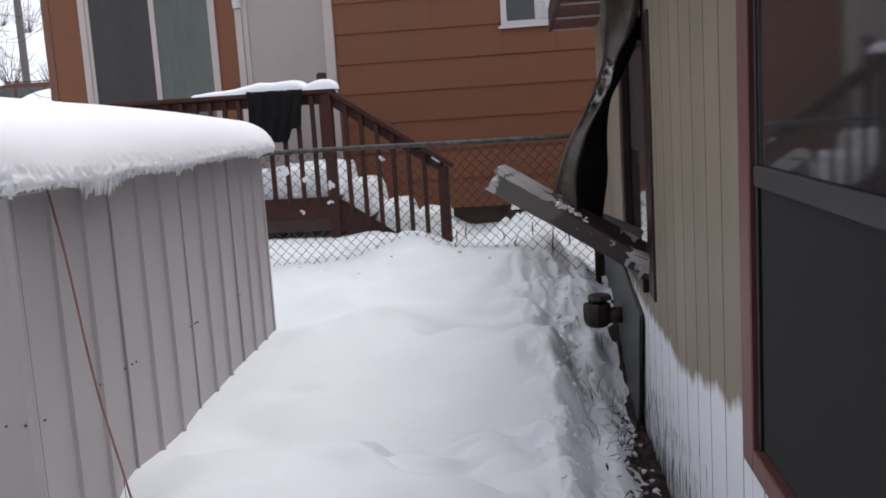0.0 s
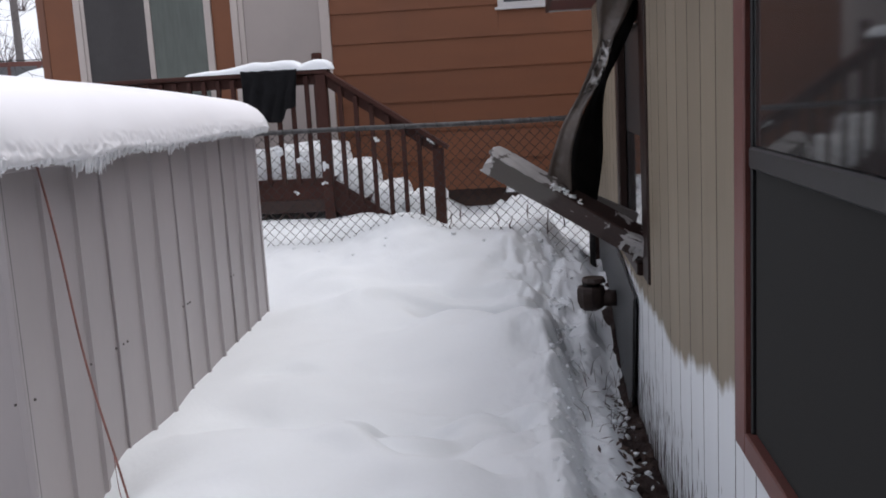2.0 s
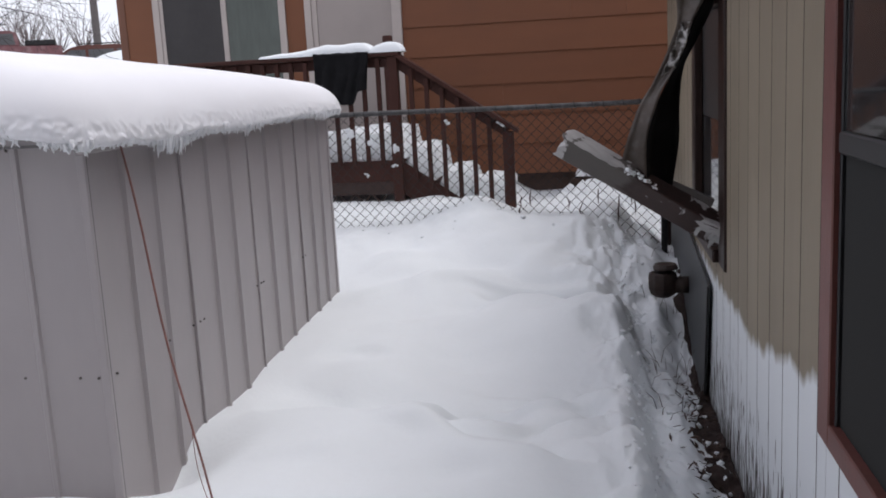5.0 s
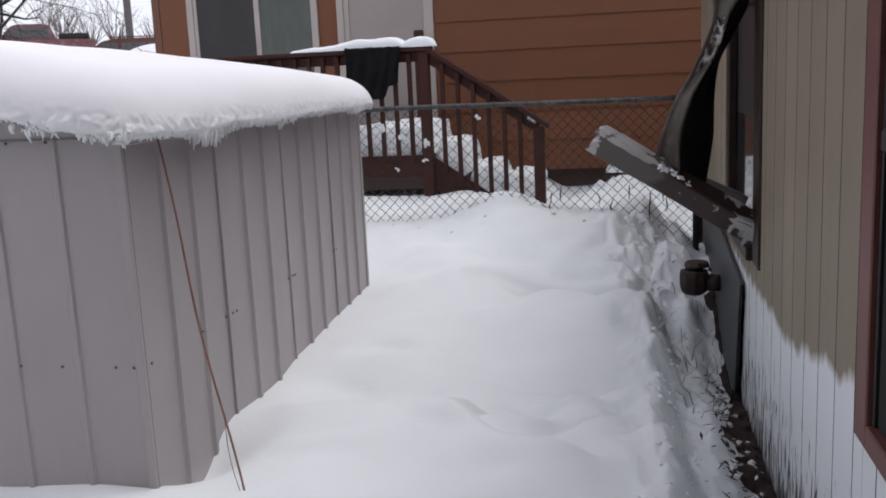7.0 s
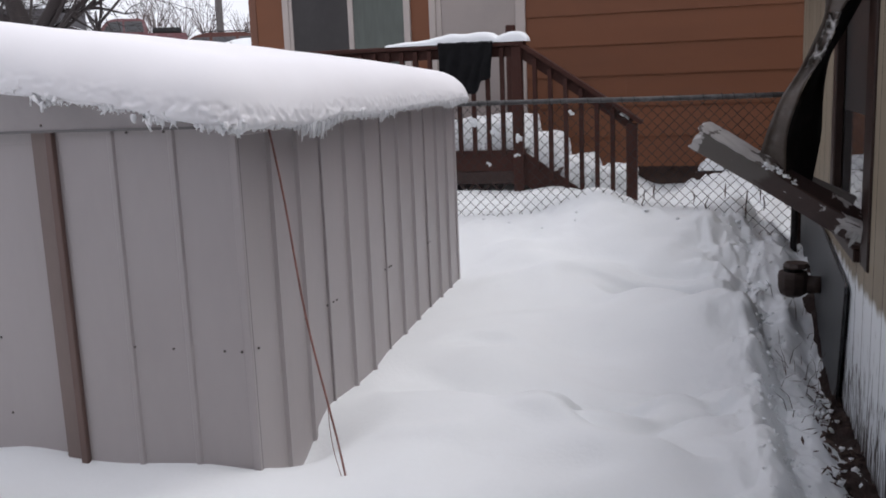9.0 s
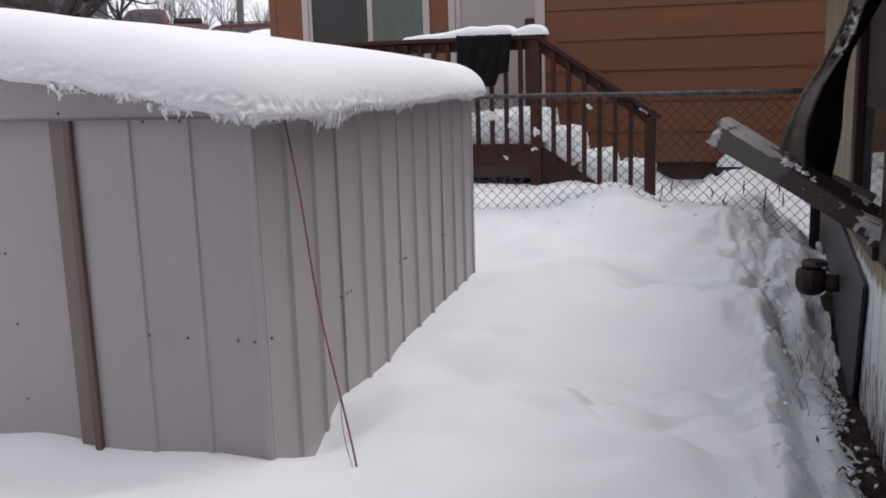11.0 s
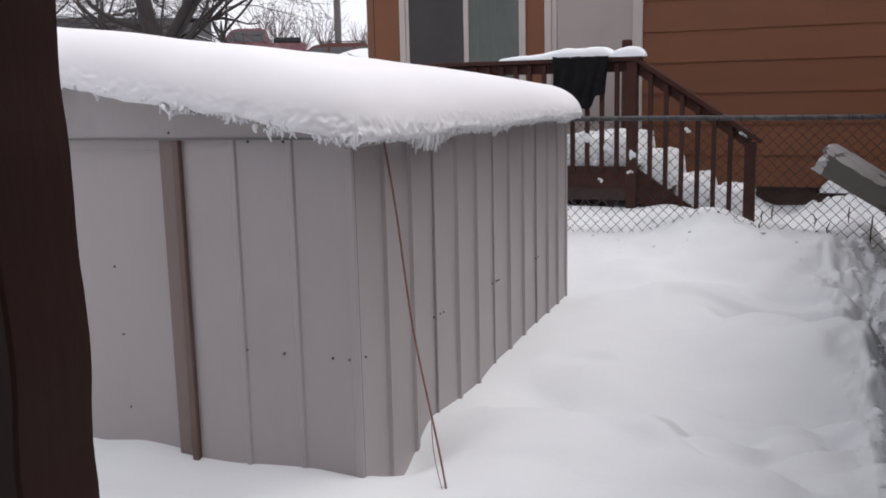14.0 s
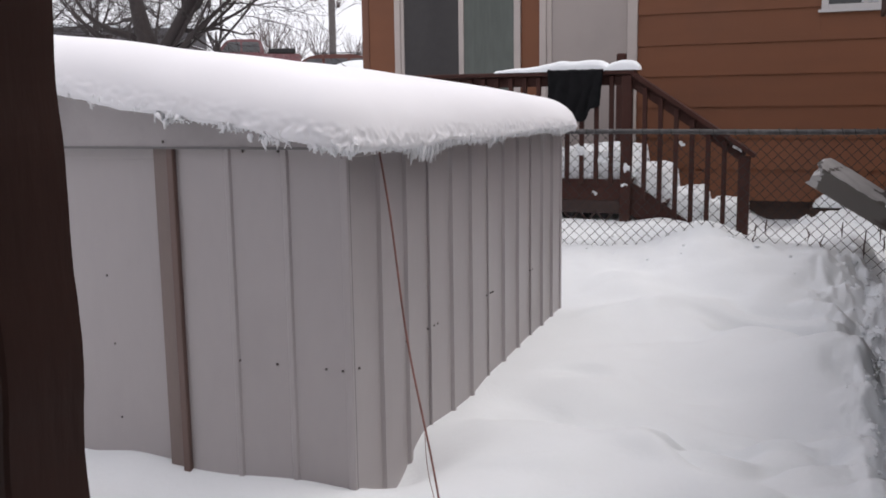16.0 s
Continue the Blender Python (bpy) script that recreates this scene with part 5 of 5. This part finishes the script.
# heaped rough snow below the house wall
n1, n2 = 110, 60
BX, BY = np.meshgrid(np.linspace(-0.92, 0.44, n1), np.linspace(8.35, 9.75, n2))
prof = np.clip(np.minimum((BX + 0.92) / 0.22, np.minimum((BY - 8.35) / 0.45, (9.76 - BY) / 0.2)), 0, 1)
BZ = snow_height(BX, BY) - 0.03 + prof * (0.13 * step(-0.70, -0.45, BX) + 0.10 * waves(BX, BY, 0.20, 95, 4) + 0.05 * np.exp(-((BX + 0.28) / 0.22) ** 2))
bank = new("snow_bank", grid_mesh("snow_bank", BX, BY, BZ, M["snow"]))
tagged(bank, "rough heaped snow bank below the brown wall", "snow")

# snow-topped ledge of the crawl-space opening
ledge = thing("window_well", "snow-capped wooden lip over the crawl-space opening", "window well", (-0.18, 9.85, 0.88))
part("lip", cube((-0.21, -0.08, -0.02), (0.21, 0.04, 0.025), 0.006), M["foundation"], ledge)
part("slat", cube((-0.19, -0.07, 0.035), (0.19, -0.05, 0.055), 0.004), M["galv"], ledge)
part("slat", cube((-0.19, -0.07, 0.0265), (-0.16, 0.02, 0.0345)), M["galv"], ledge)
snow_lump("ledge_snow", -0.36, 0.02, 9.76, 9.95, 0.935, 0.12, "rounded snow cap on the crawl-space lip", 97, 0.14, 24)

# clots of snow caught in the fence wire
rng = random.Random(41)
for cx, cz, r in ((-2.066, 1.592, 0.040), (-2.045, 1.555, 0.022), (-1.90, 1.50, 0.034), (-1.86, 1.512, 0.022), (-1.717, 1.462, 0.034), (-1.70, 1.435, 0.024), (-1.717, 1.315, 0.022), (-1.946, 1.25, 0.02), (-1.285, 1.64, 0.024), (-2.0, 1.39, 0.022)):
    bm = bmesh.new()
    for q in range(4):
        t = bmesh.ops.create_icosphere(bm, subdivisions=2, radius=r * rng.uniform(0.35, 0.6))["verts"]
        off = Vector((rng.uniform(-1, 1) * r * 0.8, rng.uniform(-0.008, 0.008), rng.uniform(-0.7, 0.6) * r))
        for v in t:
            v.co = v.co * (1 + 0.5 * noise.noise(v.co * 40 + Vector((q, cx * 9, 0))))
            v.co.y *= 0.6
            v.co += off
    o = part("snow_clot", bm, M["snow"], None, "", True)
    o.location = (cx, FENCE_Y, cz)
    tagged(o, "small clot of snow caught in the fence wire", "snow", "clots of snow on the fence")
# on the stair's handrail
snow_lump("handrail_snow", -0.985, -0.915, DECK_Y - 0.03, DECK_Y + 0.06, 1.60, 0.03, "small clot of snow on the handrail end", 98, 0.03, 14, 0.02, -0.6)


# black garment over the rail
def draped():
    bm = bmesh.new()
    nx, nz = 34, 40
    rows = []
    for j in range(nz):
        t = j / (nz - 1)
        row = []
        for i in range(nx):
            s = i / (nx - 1)
            tail = 1 / (1 + math.exp(-(s - 0.34) * 60)) / (1 + math.exp((s - 0.80) * 60))
            hem = 0.325 + 0.125 * tail + 0.012 * math.sin(s * 23) + 0.02 * float(noise.noise((s * 9, 0, 5)))
            run = t * (0.14 + hem)
            x = -2.58 + 0.50 * s + 0.025 * math.sin(t * 3 + s * 2) * t
            fold = 0.018 * math.sin(s * 14 + 2 * t) * (0.3 + t) + 0.01 * float(noise.noise((s * 6, t * 5, 2)))
            if run < 0.14:
                y, z = DECK_Y + 0.09 - run, 2.246 + 0.012 * float(noise.noise((s * 8, t * 9, 1)))
            else:
                y, z = DECK_Y - 0.062 - abs(fold), 2.246 - (run - 0.14)
            row.append(bm.verts.new((x, y, z)))
        rows.append(row)
    for a, b in zip(rows, rows[1:]):
        for i in range(nx - 1):
            bm.faces.new((a[i], a[i + 1], b[i + 1], b[i]))
    ext = bmesh.ops.extrude_face_region(bm, geom=bm.faces[:])
    for v in [g for g in ext["geom"] if isinstance(g, bmesh.types.BMVert)]:
        v.co.y -= 0.006
    return bm


o = part("black_blanket", draped(), M["cloth"], None, "", True)
tagged(o, "wet black blanket hanging over the deck rail", "blanket")


# ---- distance ----
def ground_z(x, y):
    return float(snow_height(np.array(float(x)), np.array(float(y))))


def wheel_set(owner, xs, w, r):
    for x in xs:
        for s in (-1, 1):
            bm = bmesh.new()
            tube(bm, [(x, s * w - 0.11, r), (x, s * w + 0.11, r)], r, 18)
            t = part("wheel", bm, M["tyre"], owner, "", True)
            bm = bmesh.new()
            tube(bm, [(x, s * (w + 0.105), r), (x, s * (w + 0.125), r)], r * 0.55, 14)
            part("rim", bm, M["galv"], t, "", True)


def side_solid(outline, half, taper=0.0, bevel=0.04):
    """A body from its side outline (x, z), with a width."""
    bm = bmesh.new()
    zs = [z for _, z in outline]
    z0, z1 = min(zs), max(zs)
    a, b = [], []
    for x, z in outline:
        w = half - taper * (z - z0) / (z1 - z0)
        a.append(bm.verts.new((x, -w, z))), b.append(bm.verts.new((x, w, z)))
    n = len(outline)
    for i in range(n):
        bm.faces.new((a[i], a[(i + 1) % n], b[(i + 1) % n], b[i]))
    bm.faces.new(a[::-1]), bm.faces.new(b)
    bmesh.ops.bevel(bm, geom=bm.edges[:], offset=bevel, segments=2, affect="EDGES")
    return bm


def pickup():
    ob = thing("pickup_truck", "red pickup truck parked on the snowy slope", "truck")
    part("body", side_solid([(-2.7, 0.45), (2.6, 0.45), (2.6, 1.08), (0.85, 1.10), (-1.45, 1.12), (-2.6, 1.0)], 0.95), M["truck"], ob)
    cab = part("cab", side_solid([(-1.5, 1.10), (0.85, 1.10), (0.72, 1.72), (0.45, 1.80), (-0.65, 1.80), (-0.95, 1.72)], 0.86, 0.14), M["truck"], ob)
    for s in (-1, 1):
        for x0, x1, t0, t1 in ((-1.22, -0.28, -0.82, -0.28), (-0.20, 0.66, -0.20, 0.58)):
            bm = bmesh.new()
            vs = [bm.verts.new(p) for p in ((x0, s * 0.846, 1.17), (x1, s * 0.846, 1.17), (t1, s * 0.758, 1.67), (t0, s * 0.758, 1.67))]
            bm.faces.new(vs)
            bmesh.ops.solidify(bm, geom=bm.faces[:], thickness=0.012)
            part("side_window", bm, M["car_glass"], cab)
        part("mirror", cube((-1.30, s * 0.98 - 0.08, 1.12), (-1.18, s * 0.98 + 0.08, 1.30), 0.03), M["tyre"], ob)
        part("headlight", cube((-2.72, s * 0.75 - 0.14, 0.78), (-2.66, s * 0.75 + 0.14, 0.94), 0.02), M["white"], ob)
    bm = bmesh.new()
    vs = [bm.verts.new(p) for p in ((-1.47, -0.75, 1.16), (-1.47, 0.75, 1.16), (-0.99, 0.66, 1.68), (-0.99, -0.66, 1.68))]
    bm.faces.new(vs)
    bmesh.ops.solidify(bm, geom=bm.faces[:], thickness=0.012)
    part("windscreen", bm, M["car_glass"], cab)
    part("tool_box", cube((1.05, -0.8, 1.11), (2.35, 0.8, 1.36), 0.04), M["tyre"], ob, "dark box in the truck bed")
    part("bumper", cube((2.61, -0.9, 0.45), (2.72, 0.9, 0.62), 0.03), M["galv"], ob)
    part("bumper", cube((-2.82, -0.9, 0.45), (-2.71, 0.9, 0.62), 0.03), M["galv"], ob)
    wheel_set(ob, (-1.75, 1.65), 0.82, 0.38)
    return ob


truck = pickup()
truck.location = (-26.9, 40.0, ground_z(-26.9, 40) - 0.12)
truck.rotation_euler = (0, 0, radians(33))


def wagon():
    ob = thing("station_wagon", "red-brown parked car half hidden by snow", "car")
    part("body", side_solid([(-2.3, 0.35), (2.3, 0.35), (2.35, 0.95), (-1.1, 1.0), (-2.25, 0.85)], 0.9), M["suv"], ob)
    cab = part("cabin", side_solid([(-1.3, 0.98), (2.2, 0.98), (1.9, 1.55), (1.2, 1.66), (0.1, 1.66), (-0.35, 1.58)], 0.82, 0.12), M["suv"], ob)
    for s in (-1, 1):
        for x0, x1, t0, t1 in ((-0.95, 0.15, -0.35, 0.15), (0.25, 1.15, 0.25, 1.1), (1.25, 2.0, 1.2, 1.8)):
            bm = bmesh.new()
            vs = [bm.verts.new(p) for p in ((x0, s * 0.808, 1.06), (x1, s * 0.808, 1.06), (t1, s * 0.732, 1.5), (t0, s * 0.732, 1.5))]
            bm.faces.new(vs)
            bmesh.ops.solidify(bm, geom=bm.faces[:], thickness=0.012)
            part("side_window", bm, M["car_glass"], cab)
        bm = bmesh.new()
        tube(bm, [(-0.1, s * 0.6, 1.70), (1.5, s * 0.6, 1.71)], 0.02, 6)
        part("roof_bar", bm, M["tyre"], cab, "", True)
    wheel_set(ob, (-1.45, 1.4), 0.78, 0.33)
    return ob


car = wagon()
car.location = (-18.3, 32.0, ground_z(-18.3, 32) + 0.08)
car.rotation_euler = (0, 0, radians(24))

MX, MY = np.meshgrid(np.linspace(-17.3, -13.1, 40), np.linspace(27.6, 30.4, 30))
q = np.clip(1 - ((MX + 15.2) / 2.05) ** 2 - ((MY - 29.0) / 1.35) ** 2, 0, 1)
mound = new("snow_mound", grid_mesh("snow_mound", MX, MY, snow_height(MX, MY) - 0.03 + 1.9 * q ** 0.42, M["snow"]))
tagged(mound, "large rounded heap of snow beside the brown house", "snow")

pole = thing("utility_pole", "grey wooden utility pole on the hillside", "pole", (-22.1, 40.0, ground_z(-22.1, 40) - 0.2))
bm = bmesh.new()
tube(bm, [(0, 0, 0), (0.02, 0, 5), (0.04, 0, 9.5)], [0.17, 0.155, 0.13], 12)
part("shaft", bm, M["polewood"], pole, "", True)
part("cross_arm", cube((-1.1, -0.06, 8.7), (1.15, 0.06, 8.82), 0.01), M["polewood"], pole)

out = thing("outbuilding", "dark grey low outbuilding behind the tree", "building", (-41.0, 47.0, ground_z(-41, 47)))
out.rotation_euler = (0, 0, radians(38))
part("wall", cube((-5.0, 0, -0.6), (5.4, 4.0, 2.15)), M["greywall"], out)
part("roof", cube((-5.4, -0.4, 2.151), (5.8, 4.4, 2.36), 0.06), M["snow"], out, "snow-covered roof")
part("door", cube((-1.2, -0.03, -0.4), (-0.2, -0.001, 1.7), 0.01), M["casing"], out)


def bare_tree(name, at, height, seed, limbs, label, twig=3, spread=1.0, trunk_r=0.36, fork=2.0):
    """Leafless tree: tapered trunk, limbs, and ever finer drooping branches."""
    ob = thing(name, label, "tree", at)
    rng = random.Random(seed)
    tb, bb, sb = bmesh.new(), bmesh.new(), bmesh.new()
    tube(tb, [(0, 0, -0.3), (0.02, 0, fork * 0.5), (0, 0, fork), (0.0, 0, fork + 0.3)], [trunk_r * 1.25, trunk_r, trunk_r * 0.8, trunk_r * 0.3], 14)

    def grow(p, d, length, r, level):
        n = 6 if level < 2 else 5
        pts, rad = [p.copy()], [r]
        for i in range(n):
            d = (d + Vector((rng.uniform(-1, 1), rng.uniform(-1, 1), rng.uniform(-1, 1))) * (0.34 if level else 0.16)
                 + Vector((0, 0, -0.10 if level > 1 else 0.02))).normalized()
            p = p + d * (length / n)
            pts.append(p.copy())
            rad.append(r * (1 - 0.78 * (i + 1) / n))
        tube(bb, pts, rad, 7 if level == 0 else 4 if level < 3 else 3, level < 2)
        if level == 0:
            top = [q + Vector((0, 0, a * 0.8)) for q, a in zip(pts[0:3], rad[0:3])]
            tube(sb, top, [a * 0.5 for a in rad[0:2]] + [rad[2] * 0.1], 7)
        if level >= twig:
            return
        kids = (7, 6, 4, 3)[level]
        for k in range(kids):
            f = 0.22 + 0.76 * (k + rng.random()) / kids
            i = min(int(f * n), n - 1)
            q = pts[i].lerp(pts[i + 1], f * n - i)
            ax = (pts[i + 1] - pts[i]).normalized()
            side = ax.cross(Vector((rng.uniform(-1, 1), rng.uniform(-1, 1), rng.uniform(-1, 1)))).normalized()
            nd = (ax * 0.65 + side * rng.uniform(0.5, 1.0)).normalized()
            nd.z *= 0.75
            grow(q, nd, length * rng.uniform(0.42, 0.66), max(rad[i] * 0.42, 0.0058), level + 1)

    for d, l, r in limbs:
        grow(Vector((d[0] * 0.1, d[1] * 0.1, fork - 0.55 + 0.6 * rng.random())), Vector(d).normalized(), l * spread, r, 0)
    part("trunk", tb, M["bark"], ob, "", True)
    tagged(part("branchwork", bb, M["bark"], ob, "fine bare branches", True), kind="stuff")
    part("branch_snow", sb, M["snow"], ob, "snow lying on the limbs", True)
    return ob


bare_tree("bare_tree", (-13.25, 16.2, 0.95), 6, 4,
          [((-0.16, 0.1, 1), 3.4, 0.25), ((0.62, 0.1, 1), 3.6, 0.17), ((0.16, 0.3, 1), 3.0, 0.14), ((0.95, 0.35, 1.0), 3.6, 0.07),
           ((-1, 0.1, 0.42), 3.2, 0.055), ((1, 0.45, 0.85), 3.9, 0.045), ((-0.5, 0.8, 0.7), 3.0, 0.045), ((0.75, 0.8, 0.9), 3.9, 0.045),
           ((1, 0.1, 0.9), 4.4, 0.05), ((-0.9, -0.4, 0.5), 3.2, 0.05), ((0.9, -0.2, 0.85), 4.0, 0.04)],
          "large leafless tree with snow in its forks", 3, 1.0, 0.36, 2.05)
far_tree = bare_tree("bare_tree", (-17.3, 24.0, ground_z(-17.3, 24.0)), 5, 9,
                     [((0.3, 0.2, 1), 3.0, 0.05), ((0.7, 0.1, 0.6), 3.0, 0.045), ((-0.7, 0.3, 0.6), 3.0, 0.045), ((0.1, -0.6, 0.7), 3.0, 0.045), ((-0.4, -0.5, 0.3), 2.8, 0.04)],
                     "slender leafless tree with drooping twigs", 3, 1.0, 0.06, 3.0)
tagged(far_tree, group="slender trees behind the yard")
for k, (x, y, a) in enumerate(((-24.5, 27, 130), (-28.5, 31.5, 300), (-36.0, 36, 75))):
    copy_thing(far_tree, pose(x, y, ground_z(x, y), 0, 0, a))


def shrub(at, seed, h):
    bm = bmesh.new()
    rng = random.Random(seed)
    for k in range(30):
        a, s = rng.uniform(0, 6.28), rng.uniform(0.2, 0.9)
        p = Vector((0.15 * math.cos(a), 0.15 * math.sin(a), -0.1))
        d = Vector((math.cos(a) * s, math.sin(a) * s, 1)).normalized()
        pts = [p]
        for i in range(4):
            d = (d + Vector((rng.uniform(-1, 1), rng.uniform(-1, 1), rng.uniform(-0.6, 0.6))) * 0.3).normalized()
            pts.append(pts[-1] + d * h / 4 * rng.uniform(0.7, 1.2))
        tube(bm, pts, [0.022, 0.018, 0.014, 0.010, 0.006], 3, False)
    o = part("shrub", bm, M["twig"])
    o.location = at
    return tagged(o, "leafless grey-brown shrub in the snow", "shrub", "shrubs on the hillside")


rng = random.Random(77)
for k, (x, y, h) in enumerate(((-28.6, 45, 2.6), (-27.3, 45.5, 2.2), (-26.2, 46, 2.4), (-23.0, 44, 1.6), (-21.4, 42, 1.5), (-33, 52, 2.4), (-36, 55, 2.6),
                               (-30, 62, 2.4), (-25, 66, 2.2), (-38, 70, 3.0), (-33, 78, 2.6), (-46, 60, 3), (-28, 85, 2.5), (-43, 75, 2.8), (-50, 72, 3), (-24.6, 58, 1.8))):
    shrub((x, y, ground_z(x, y)), 100 + k, h)
